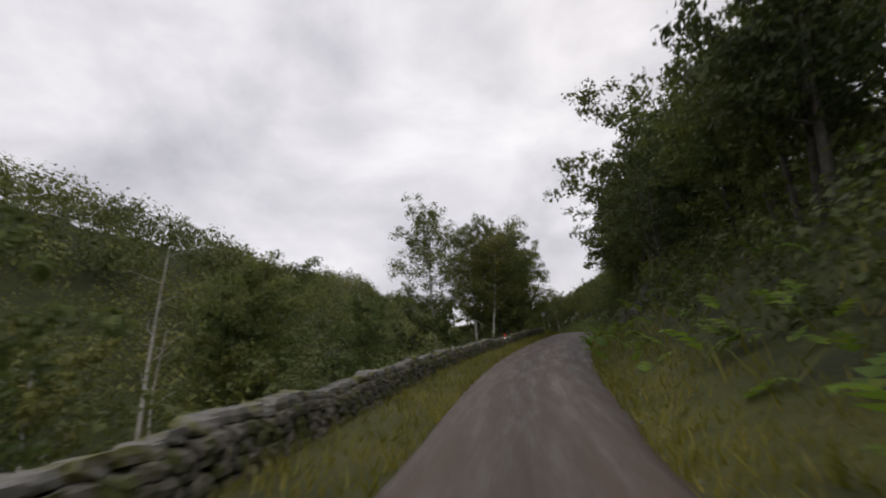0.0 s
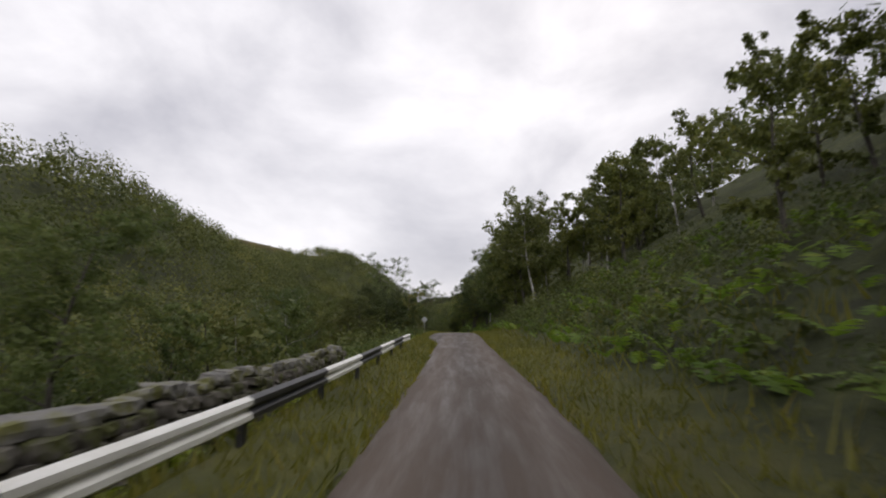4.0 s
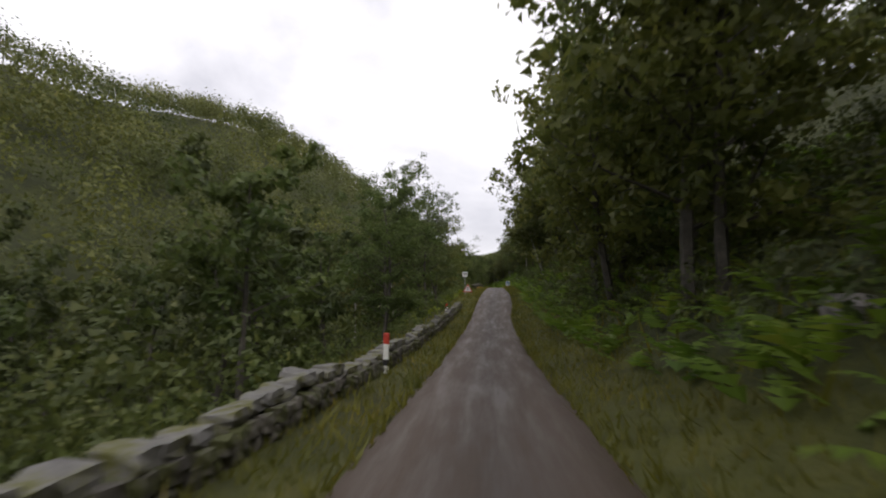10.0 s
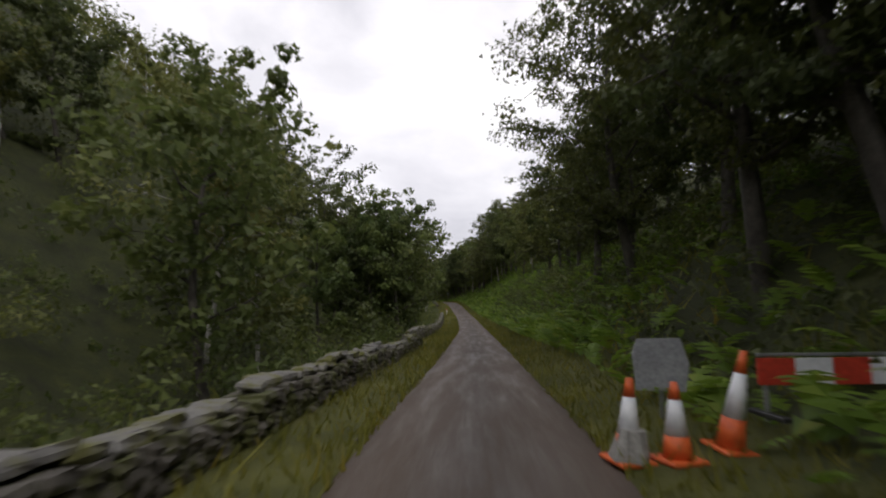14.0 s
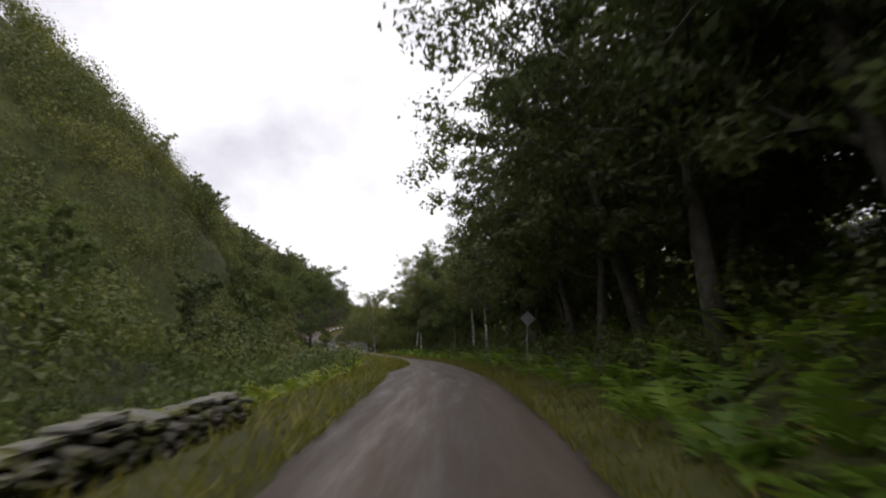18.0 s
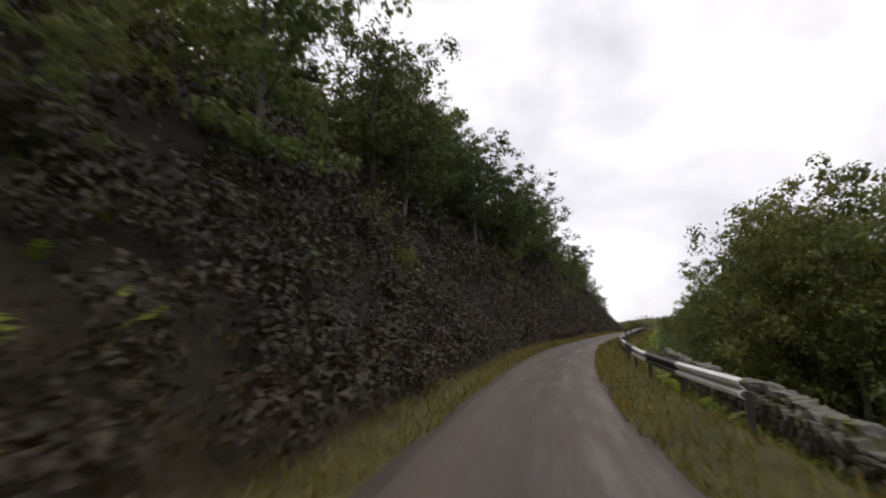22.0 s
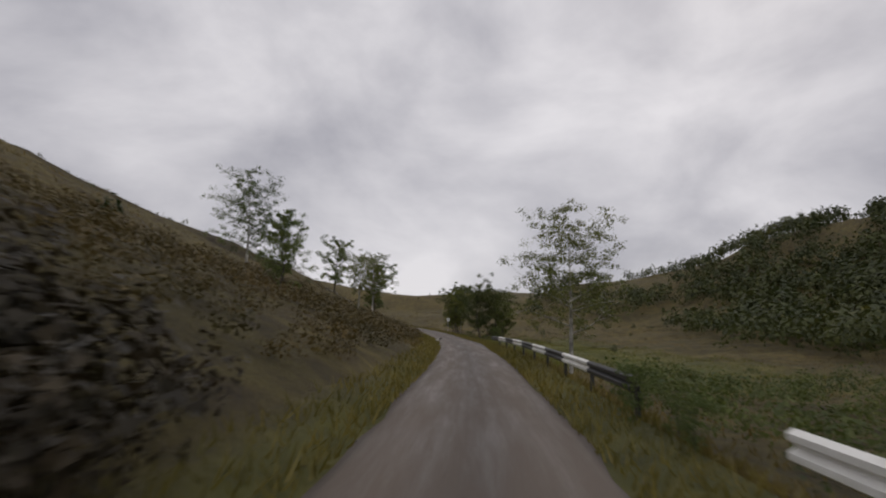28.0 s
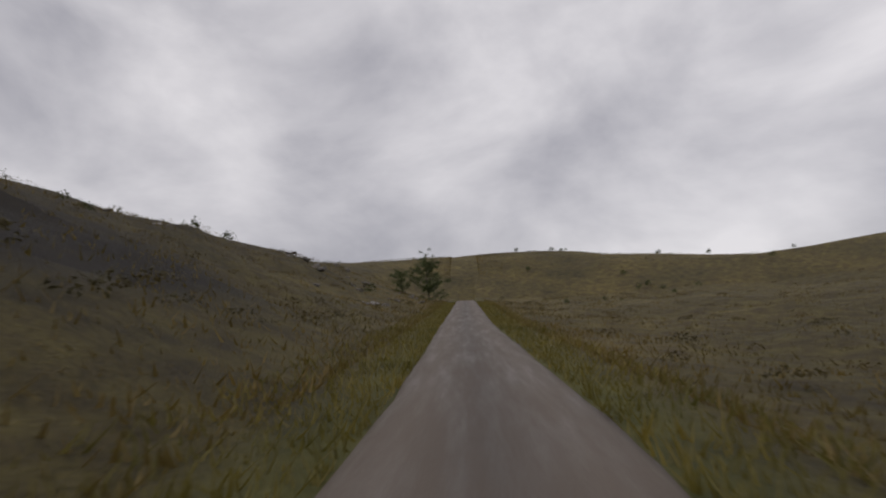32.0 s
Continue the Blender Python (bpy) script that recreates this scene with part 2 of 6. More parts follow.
M_STEEL = grained("galvanised_steel", (0.26, 0.27, 0.28), (0.42, 0.43, 0.44), 3.0, 22, 0.45, 0.1, 0.003, metal=0.7)
M_GREY = grained("grey_sign_back", (0.26, 0.27, 0.28), (0.36, 0.37, 0.38), 2.5, 18, 0.55, 0.05, 0.003)
M_SIGN = grained("white_sign_face", (0.62, 0.63, 0.64), (0.78, 0.79, 0.80), 2.0, 12, 0.4, 0.0)
M_RED = grained("red_plastic", (0.42, 0.035, 0.02), (0.58, 0.06, 0.03), 2.0, 15, 0.5, 0.05, 0.003)
M_ORANGE = grained("orange_cone_plastic", (0.55, 0.09, 0.02), (0.72, 0.14, 0.03), 2.5, 15, 0.5, 0.05, 0.003)
M_BLUE = grained("blue_sign_face", (0.015, 0.10, 0.32), (0.02, 0.15, 0.42), 2.0, 12, 0.4, 0.0)
M_LEAF = leafy("broadleaf", (0.058, 0.08, 0.0261), (0.145, 0.185, 0.0609), (0.2, 0.21, 0.0725), 0.5)
M_LEAF_B = leafy("birch_leaf", (0.07, 0.09, 0.0377), (0.165, 0.2, 0.0798), (0.22, 0.22, 0.0943), 0.5)
M_LEAF_D = leafy("dark_leaf", (0.036, 0.05, 0.0174), (0.09, 0.118, 0.0406), (0.13, 0.14, 0.0508), 0.45)
M_WOOD_FAR = leafy("far_canopy", (0.066, 0.084, 0.0305), (0.142, 0.168, 0.0609), (0.17, 0.18, 0.0725), 0.45, 0.06, True)
M_SCRUB = leafy("bramble_scrub", (0.046, 0.064, 0.0203), (0.115, 0.148, 0.0464), (0.16, 0.165, 0.058), 0.42, 0.3, True)
M_SCRUB_FAR = leafy("dark_hill_scrub", (0.026, 0.036, 0.013), (0.062, 0.08, 0.0275), (0.1, 0.1, 0.0377), 0.3, 0.1, True)
M_FERN = leafy("bracken", (0.095, 0.15, 0.022), (0.22, 0.32, 0.048), (0.34, 0.30, 0.06), 0.5, 0.35)
M_FERN_DRY = leafy("autumn_bracken", (0.22, 0.12, 0.03), (0.42, 0.24, 0.06), None, 0.35, 0.3)
M_GRASS = leafy("verge_grass", (0.075, 0.095, 0.0174), (0.17, 0.18, 0.0319), (0.28, 0.22, 0.0653), 0.4, 0.5)
M_MOORGRASS = leafy("moor_grass", (0.092, 0.066, 0.020), (0.17, 0.126, 0.038), (0.25, 0.18, 0.06), 0.35, 0.12)
M_HEATHER_MOOR = leafy("moor_heather", (0.052, 0.042, 0.017), (0.098, 0.076, 0.030), (0.12, 0.10, 0.036), 0.25, 0.15, True)
M_VERGE2 = leafy("yellowed_grass", (0.085, 0.080, 0.020), (0.175, 0.155, 0.040), (0.27, 0.215, 0.07), 0.4, 0.4)
M_HEATHER = leafy("heather", (0.022, 0.014, 0.008), (0.050, 0.034, 0.018), (0.066, 0.050, 0.021), 0.2, 0.3, True)


def water_material():
    m, n, l, b = mat_base("shallow_water")
    b.inputs["Base Color"].default_value = (0.03, 0.03, 0.028, 1)
    b.inputs["Roughness"].default_value = 0.08
    w = noise_node(n, l, 3.0, 4.0)
    bump_node(n, l, w.outputs["Fac"], 0.15, 0.03, b)
    return m


M_WATER = water_material()

# ---------------- the plan: road line and cross-sections ----------------
# One node a station; a station is what the car covers in a second, about 30 m.
ROAD = [
    (-4, -60, -3.5), (-2, -30, -1.7), (0, 0, 0), (5.4, 30.6, 1.7), (14.8, 59.5, 3.7), (22.9, 86.6, 3.7),
    (27.2, 115.6, 3.8), (28.9, 145.6, 4.6), (30.4, 176.8, 5.1), (32.1, 208.5, 3.8), (30.3, 241.3, 2.2), (29.6, 271.2, 0.9),
    (30.3, 301.2, -0.4), (31.6, 330.7, -0.3), (33.4, 359.6, 2), (35.1, 388.3, 3.3), (37, 417.2, 3.7), (38.8, 445.7, 3.5),
    (40.3, 475.9, 3.5), (40.6, 509.2, 4.8), (38.9, 544, 7.3), (33.6, 575.2, 7.7), (23.4, 599.9, 7.6), (11.6, 620.5, 7.9),
    (-3.8, 646, 9.2), (-13.4, 675.3, 11.4), (-17.7, 702.6, 13.4), (-22.1, 730.2, 15.1), (-26.5, 756.3, 16.6), (-31.9, 785.3, 17.7),
    (-37.7, 815.9, 18.7), (-44, 845.8, 19.5), (-53.1, 877.4, 20.1), (-64.5, 903.5, 21.4), (-78.5, 922.5, 22.6),
]
ROAD0 = -2


def catmull(u, pts):
    u = np.clip(np.asarray(u, float) - ROAD0, 0, len(pts) - 1.0001)
    i = np.floor(u).astype(int)
    f = (u - i)[..., None]
    a = pts[np.maximum(i - 1, 0)]
    b = pts[i]
    c = pts[i + 1]
    d = pts[np.minimum(i + 2, len(pts) - 1)]
    return 0.5 * (2 * b + (c - a) * f + (2 * a - 5 * b + 4 * c - d) * f * f + (3 * b - a - 3 * c + d) * f ** 3)


def extended(nodes):
    """The nodes, led on straight and climbing past the last bend to the far hills."""
    pts = [np.array(p, float) for p in nodes]
    head = pts[-1] - pts[-2]
    head = head / np.hypot(head[0], head[1])
    ang = radians(7.0)
    head = np.array([head[0] * math.cos(ang) - head[1] * math.sin(ang), head[0] * math.sin(ang) + head[1] * math.cos(ang), 0])
    for k, rise in enumerate([1.9, 2.4, 2.3, 1.6, 0.9, 0.5, 0.5, 0.5] + [0] * 22):
        p = pts[-1] + 30 * np.array([head[0], head[1], 0])
        p[2] = pts[-1][2] + rise
        pts.append(p)
    return np.array(pts)


PTS = extended(ROAD)
U_END = ROAD0 + len(PTS) - 1.01
_wide = np.array([PTS[max(0, k - 5):k + 6].mean(0) for k in range(len(PTS))])


def line(u):
    return catmull(u, PTS)


def side(u, pts, h=0.15):
    t = catmull(np.asarray(u) + h, pts) - catmull(np.asarray(u) - h, pts)
    t = t[..., :2] / np.maximum(np.linalg.norm(t[..., :2], axis=-1, keepdims=True), 1e-6)
    return np.stack([t[..., 1], -t[..., 0]], -1)


L_AT = np.array([1.45, 3.0, 4.5, 10, 20, 35, 65, 140, 450])
L_U = np.array([-2, 1.9, 2.35, 2.8, 4, 8, 12, 16, 18.5, 19.9, 20.25, 20.7, 21.05, 21.6, 22.4, 24, 25.6, 26.5, 28, 29.5, 31, 31.8, 33, 36, 62])
L_H = np.array([
    [0, 0.02, -0.6, -3, -7, -3, 18, 26, 36], [0, 0.02, -0.6, -3, -7, -3, 19, 28, 38], [0, 0.1, 0.55, 0.1, -4, -2, 19, 28, 38], [0, 0.02, -0.6, -3, -7, -2, 19, 29, 40],
    [0, 0.02, -0.7, -3, -7, -2, 14.5, 30, 40], [0, 0.02, -0.6, -3, -7, -2, 26, 37, 45], [0, 0.05, -0.5, -2.5, -5, 5.4, 29, 50, 60], [0, 0.05, -0.5, -1.5, 12, 26, 46, 54, 72],
    [0, 0.05, -0.3, -2, 2, 12.5, 37, 50, 66], [0, 0.05, -0.1, -1.6, -4, 9, 40, 60, 76], [0, -1.5, -3.5, -4, -3, 19, 48, 68, 82], [0, -1.5, -3, -3, 5, 27, 53, 74, 84],
    [0, 0.05, 0.15, 1.5, 15, 31, 54, 76, 86], [0, 0.05, 0.3, 4.5, 17, 33.5, 57, 74, 84], [0, 0.1, 2.2, 9, 18, 33, 56, 70, 82], [0, 0.15, 2.9, 11, 16.5, 25, 37, 50, 68],
    [0, 0.15, 2.8, 10.5, 15.5, 18.5, 33, 47, 66], [0, 0.2, 2.1, 7, 10.5, 15, 26, 44, 66], [0, 0.3, 1.3, 4, 7.4, 12, 26, 46, 66], [0, 0.1, 0.6, 2.6, 5.5, 14, 23, 42, 66],
    [0, 0, 0.5, 2.9, 8, 11, 25.5, 42, 66], [0, 0, 0.6, 4.3, 9.8, 15, 25.7, 43, 66], [0, 0, 0.2, 2, 7, 11, 21, 38, 60], [0, 0, 0.2, 1.4, 5.5, 8.7, 11, 26, 50],
    [0, 0, 0.2, 1, 2, 4, 8, 16, 40]])
R_AT = L_AT
R_U = np.array([-2, 0.6, 1.3, 2.2, 3.0, 4, 6, 7, 8, 9.2, 10.3, 13.2, 13.5, 14.35, 14.6, 17, 18.6, 19.6, 20.55, 20.75, 20.95, 21.3, 25, 27, 28.5, 31, 33.5, 36, 62])
R_H = np.array([
    [0, .15, .9, 5, 12, 22, 38, 56, 70], [0, .15, .9, 5, 12, 22, 38, 56, 70], [0, .1, .9, 5.5, 12, 22, 38, 56, 70],
    [0, .1, .3, 2.5, 9, 20, 38, 56, 70], [0, .05, .35, 3, 9, 18, 34, 52, 66], [0, .05, .4, 3.5, 10, 19, 35, 52, 66],
    [0, .05, .5, 3.5, 10, 19, 36, 52, 66], [0, .15, .8, 4.5, 11, 20, 36, 52, 66], [0, .3, 1.2, 5.5, 12.5, 21, 36, 52, 66], [0, .3, 2.0, 8.0, 15, 23, 37, 52, 66], [0, .3, 1.2, 5.5, 12.5, 21, 36, 52, 66],
    [0, .25, 1.1, 5.5, 13, 22, 38, 54, 66], [0, .02, .06, 4, 12, 22, 38, 54, 66],
    [0, .02, .06, 4, 12, 22, 38, 54, 66], [0, .25, 1.1, 5.5, 13, 22, 37, 52, 64], [0, .4, 2.1, 7.2, 14, 21, 34, 48, 60], [0, .1, .6, 3.5, 8, 14, 24, 36, 50],
    [0, .05, .25, 1.2, 3, 7, 18, 32, 50], [0, .0, .1, .3, 1.0, 5, 16, 32, 50], [0, -1.5, -3.2, -4.2, -3.5, 3, 16, 32, 50],
    [0, -1.2, -3, -5, -5, 2, 16, 32, 50], [0, .0, -1.2, -5, -6, 0, 15, 32, 50], [0, -.05, -1.2, -5, -6, 2, 17, 34, 52],
    [0, -.05, -1, -3, -4, -1, 10, 32, 52], [0, -.05, -.8, -2, -2.5, -1.5, 3, 40, 56], [0, -.05, -.5, -1.2, -1.6, -1.6, 1, 36, 58], [0, -.05, -.3, -.9, -1, -.6, 1, 26, 50],
    [0, 0, -.2, -.6, -.4, .4, 0, 6, 30], [0, 0, -.2, -.7, -.5, 0, 0, 4, 26]])
# Half widths of the asphalt: passing places swell it.
W_U = np.array([-2, 0.2, 0.9, 1.9, 2.4, 5.0, 5.3, 5.8, 6.1, 11.2, 11.5, 12.0, 12.3, 17.7, 18.1, 18.7, 19.0, 20.9, 21.2, 21.8, 22.3, 29.1, 29.5, 30.6, 31.0, 60])
WL = np.array([1.5, 1.5, 1.5, 1.5, 1.5, 1.5, 2.6, 2.6, 1.4, 1.4, 1.5, 1.5, 1.4, 1.5, 1.9, 2.6, 1.5, 1.6, 2.5, 2.5, 1.7, 1.6, 1.8, 1.8, 1.5, 1.5])
WR = np.array([1.5, 1.6, 3.0, 3.0, 1.6, 1.5, 1.6, 1.6, 1.4, 1.4, 1.7, 1.7, 1.4, 1.5, 1.6, 1.6, 1.5, 1.6, 2.0, 2.0, 1.6, 1.6, 2.2, 2.2, 1.6, 1.5])


def table(u, us, rows, at, dist):
    """Heights by station (smoothly) and by distance (linearly)."""
    u = np.asarray(u, float)
    k = np.clip(np.searchsorted(us, u, side="right") - 1, 0, len(us) - 2)
    f = np.clip((u - us[k]) / (us[k + 1] - us[k]), 0, 1)
    f = f * f * (3 - 2 * f)
    j = np.clip(np.searchsorted(at, dist, side="right") - 1, 0, len(at) - 2)
    g = np.clip((dist - at[j]) / (at[j + 1] - at[j]), 0, 1)
    lo = rows[k, j] * (1 - g) + rows[k, j + 1] * g
    hi = rows[k + 1, j] * (1 - g) + rows[k + 1, j + 1] * g
    return lo * (1 - f) + hi * f


def wave(x, y, s, seed):
    """Cheap smooth noise from a few rotated sines, -1 to 1."""
    r = np.random.RandomState(seed)
    z = 0
    for k in range(5):
        a, p, q = r.uniform(0, 6.28), r.uniform(0, 6.28), r.uniform(0.6, 1.7) / s
        z = z + np.sin((x * np.cos(a) + y * np.sin(a)) * q * 6.28 + p)
    return z / 3.2


def plan(u, d):
    """World x, y of the point at station u, d metres to the right of the road's middle."""
    u, d = np.broadcast_arrays(np.asarray(u, float), np.asarray(d, float))
    c, cw = line(u), catmull(u, _wide)
    n, nw = side(u, PTS), side(u, _wide, 2.0)
    f = np.clip((np.abs(d) - 12) / 60, 0, 1)[..., None]
    f = f * f * (3 - 2 * f)
    return (c[..., :2] + n * d[..., None]) * (1 - f) + (c[..., :2] + nw * d[..., None]) * f


def height(u, d, rough=True):
    u, d = np.broadcast_arrays(np.asarray(u, float), np.asarray(d, float))
    base = line(u)[..., 2]
    p = plan(u, d) if rough else None
    h = np.where(d < 0, table(u, L_U, L_H, L_AT, -d), table(u, R_U, R_H, R_AT, d))
    if rough:
        a = np.clip((np.abs(d) - 3.2) / 14, 0, 1)
        b = np.clip((np.abs(d) - 30) / 80, 0, 1)
        h = h + a * (0.55 * wave(p[..., 0], p[..., 1], 9, 1) + 0.25 * wave(p[..., 0], p[..., 1], 3.1, 2)) + b * 5.0 * wave(p[..., 0], p[..., 1], 90, 3)
        h = h + np.clip((np.abs(d) - 1.8) / 2, 0, 1) * 0.06 * wave(p[..., 0], p[..., 1], 1.3, 4)
    r = np.hypot(p[..., 0] + 78.0, p[..., 1] - 922.0) if rough else 0 * u
    crest = 24.1 + np.minimum(r, 150) * (0.136 - 0.02 * np.clip((d - 30) / 40, 0, 1) + (0.010 * wave(p[..., 0], p[..., 1], 120, 6) + 0.003 * wave(p[..., 0], p[..., 1], 35, 7) if rough else 0))
    k = np.clip((r - 85) / 45, 0, 1) * np.clip((u - 34.6) / 1.0, 0, 1)
    return base + h + k * k * (3 - 2 * k) * np.maximum(0, crest - base - h)


def spot(u, d, lift=0.0):
    p = plan(u, d)
    return Vector((float(p[0]), float(p[1]), float(height(u, d)) + lift))


def bearing(u):
    t = line(u + 0.1) - line(u - 0.1)
    return math.degrees(math.atan2(-t[0], t[1]))


def mesh_from(name, verts, faces, material, smooth=False):
    me = bpy.data.meshes.new(name)
    if isinstance(verts, np.ndarray) and isinstance(faces, np.ndarray):
        count, corners = faces.shape
        me.vertices.add(len(verts))
        me.vertices.foreach_set("co", verts.ravel().astype(np.float32))
        me.loops.add(count * corners)
        me.loops.foreach_set("vertex_index", faces.ravel().astype(np.int32))
        me.polygons.add(count)
        me.polygons.foreach_set("loop_start", np.arange(0, count * corners, corners, dtype=np.int32))
    else:
        me.from_pydata(verts, [], faces)
    me.materials.append(material)
    me.polygons.foreach_set("use_smooth", np.full(len(me.polygons), smooth))
    me.update(calc_edges=True)
    return me


def part_of(name, me, parent, label="", m=None):
    ob = new(name, me)
    ob.parent = parent
    if m is not None:
        ob.matrix_basis = m
    return tagged(ob, label)


def part(name, bm, material, parent, label="", smooth=False):
    me = bpy.data.meshes.new(name)
    bm.to_mesh(me)
    bm.free()
    me.materials.append(material)
    if smooth:
        me.polygons.foreach_set("use_smooth", np.ones(len(me.polygons), bool))
    return part_of(name, me, parent, label)


def empty(name, label, category, m=None, group="", kind=""):
    e = new(name)
    if m is not None:
        e.matrix_basis = m
    return tagged(e, label, category, group, kind)


# ---------------- ground and road ----------------
u_all = np.concatenate([np.arange(-1.9, 34, 0.07), np.arange(34, U_END, 0.4)])
d_half = np.array([1.3, 1.7, 2.1, 2.6, 3.0, 3.5, 4.0, 4.6, 5.4, 6.4, 7.6, 9, 10.7, 12.5, 15, 18, 21.5, 26, 31, 37, 44, 54, 65, 80, 100, 125, 160, 210, 280, 360, 450])
d_all = np.concatenate([-d_half[::-1], [-0.6, 0.6], d_half])
gu, gd = np.meshgrid(u_all, d_all, indexing="ij")
wl_all, wr_all = np.interp(gu, W_U, WL), np.interp(gu, W_U, WR)
gz = height(gu, gd)
under = (gd > -wl_all - 0.1) & (gd < wr_all + 0.1) & (gu < 35.3)
gz = np.where(under, line(gu)[..., 2] - 0.06, gz)
gp = plan(gu, gd)
gv = np.concatenate([gp, gz[..., None]], -1).reshape(-1, 3)
nu, nd = gu.shape
ii = (np.arange(nu - 1)[:, None] * nd + np.arange(nd - 1)[None, :]).ravel()
gf = np.stack([ii, ii + 1, ii + nd + 1, ii + nd], -1)
me = mesh_from("ground", gv, gf, M_GROUND, True)
moor = np.clip((gu - 20.8) / 1.5, 0, 1) * np.clip(0.75 - 0.5 * np.clip((gd - 3) / 6, 0, 1) * np.clip((27 - gu) / 2, 0, 1), 0, 1)
moor = np.maximum(moor, np.clip((gu - 26.5) / 2, 0, 1) * 0.8)
moor = np.maximum(moor, np.clip((-gd - 48) / 25, 0, 1) * np.clip((gu - 15) / 4, 0, 1) * 0.7)
# heather ground: peat colour with the shrubs' own shade put into it
heath_shade = np.clip((gu - 21.6) / 0.8, 0, 1) * np.clip((28.4 - gu) / 1.2, 0, 1) * np.clip((-gd - 2.5) / 0.8, 0, 1) * np.clip((30 + gd) / 12, 0.25, 1)
heath_shade = np.maximum(heath_shade, 0.6 * np.clip((gu - 30.9) / 0.5, 0, 1) * np.clip((36 - gu) / 2, 0, 1) * np.clip((-gd - 12) / 10, 0, 1))
meadow = 0.75 * np.clip((35.0 - gu) / 0.5, 0, 1) * np.clip((np.interp(gu, [30.8, 31.6], [4.2, 3.1]) - np.abs(gd)) / 1.2, 0, 1) * np.where((gd < 0) & (gu > 21.6) & (gu < 29.4), np.clip((2.8 + gd) / 0.5, 0, 1), 1)
meadow = np.maximum(meadow, 0.9 * np.clip((gu - 29.0) / 0.4, 0, 1) * np.clip((31.4 - gu) / 0.5, 0, 1) * np.clip((gd - 1.5) / 1, 0, 1) * np.clip((34 - gd) / 10, 0, 1))
heath_shade = np.maximum(heath_shade, 0.95 * np.clip((gu - 31.2) / 0.2, 0, 1) * np.clip((33.0 - gu) / 0.4, 0, 1) * np.clip((-gd - 6.5) / 2.5, 0, 1) * np.clip((24 + gd) / 6, 0, 1))
at = me.attributes.new("meadow", "FLOAT", "POINT")
at.data.foreach_set("value", meadow.ravel().astype(np.float32))
at = me.attributes.new("heath_shade", "FLOAT", "POINT")
at.data.foreach_set("value", heath_shade.ravel().astype(np.float32))
at = me.attributes.new("moor", "FLOAT", "POINT")
at.data.foreach_set("value", moor.ravel().astype(np.float32))
tagged(new("ground", me), "green valley floor, wooded slopes and brown heather moor", "ground", kind="structure")

ru = np.arange(-1.9, 35.36, 0.05)
rs = np.linspace(-1, 1, 13)
gu, gs = np.meshgrid(ru, rs, indexing="ij")
gd = np.where(gs < 0, gs * np.interp(gu, W_U, WL), gs * np.interp(gu, W_U, WR))
edge = (np.abs(gs) > 0.99)
rp0 = plan(gu, gd)
gd = gd + np.where(edge, 0.10 * np.sign(gs) * wave(rp0[..., 0], rp0[..., 1], 1.7, 8), 0)
rp = plan(gu, gd)
rz = line(gu)[..., 2] + 0.035 * (1 - gs ** 2) + 0.004 * wave(rp[..., 0], rp[..., 1], 6.0, 5) - np.where(edge, 0.05, 0)
rv = np.concatenate([rp, rz[..., None]], -1).reshape(-1, 3)
nu, nd = gu.shape
ii = (np.arange(nu - 1)[:, None] * nd + np.arange(nd - 1)[None, :]).ravel()
rf = np.stack([ii, ii + 1, ii + nd + 1, ii + nd], -1)
me = mesh_from("road", rv, rf, M_ROAD, True)
uvl = me.uv_layers.new(name="along")
loops = np.zeros(len(me.loops), np.int32)
me.loops.foreach_get("vertex_index", loops)
uvs = np.stack([(gd / 1.5).ravel()[loops], (gu * 30).ravel()[loops]], -1)
uvl.data.foreach_set("uv", uvs.ravel().astype(np.float32))
tagged(new("road", me), "worn grey single-track asphalt road with paler wheel tracks", "road", kind="structure")

# ---------------- trees ----------------


def rot_to(v):
    return Vector((0, 0, 1)).rotation_difference(Vector(v)).to_matrix()


def tube(path, radii, sides, verts, faces):
    base = len(verts)
    path = [Vector(p) for p in path]
    for k, p in enumerate(path):
        t = path[min(k + 1, len(path) - 1)] - path[max(k - 1, 0)]
        m = rot_to(t.normalized() if t.length > 1e-6 else (0, 0, 1))
        for s in range(sides):
            a = 6.28318 * s / sides
            verts.append(tuple(p + m @ Vector((math.cos(a) * radii[k], math.sin(a) * radii[k], 0))))
    for k in range(len(path) - 1):
        for s in range(sides):
            a, b = base + k * sides + s, base + k * sides + (s + 1) % sides
            faces.append((a, b, b + sides, a + sides))


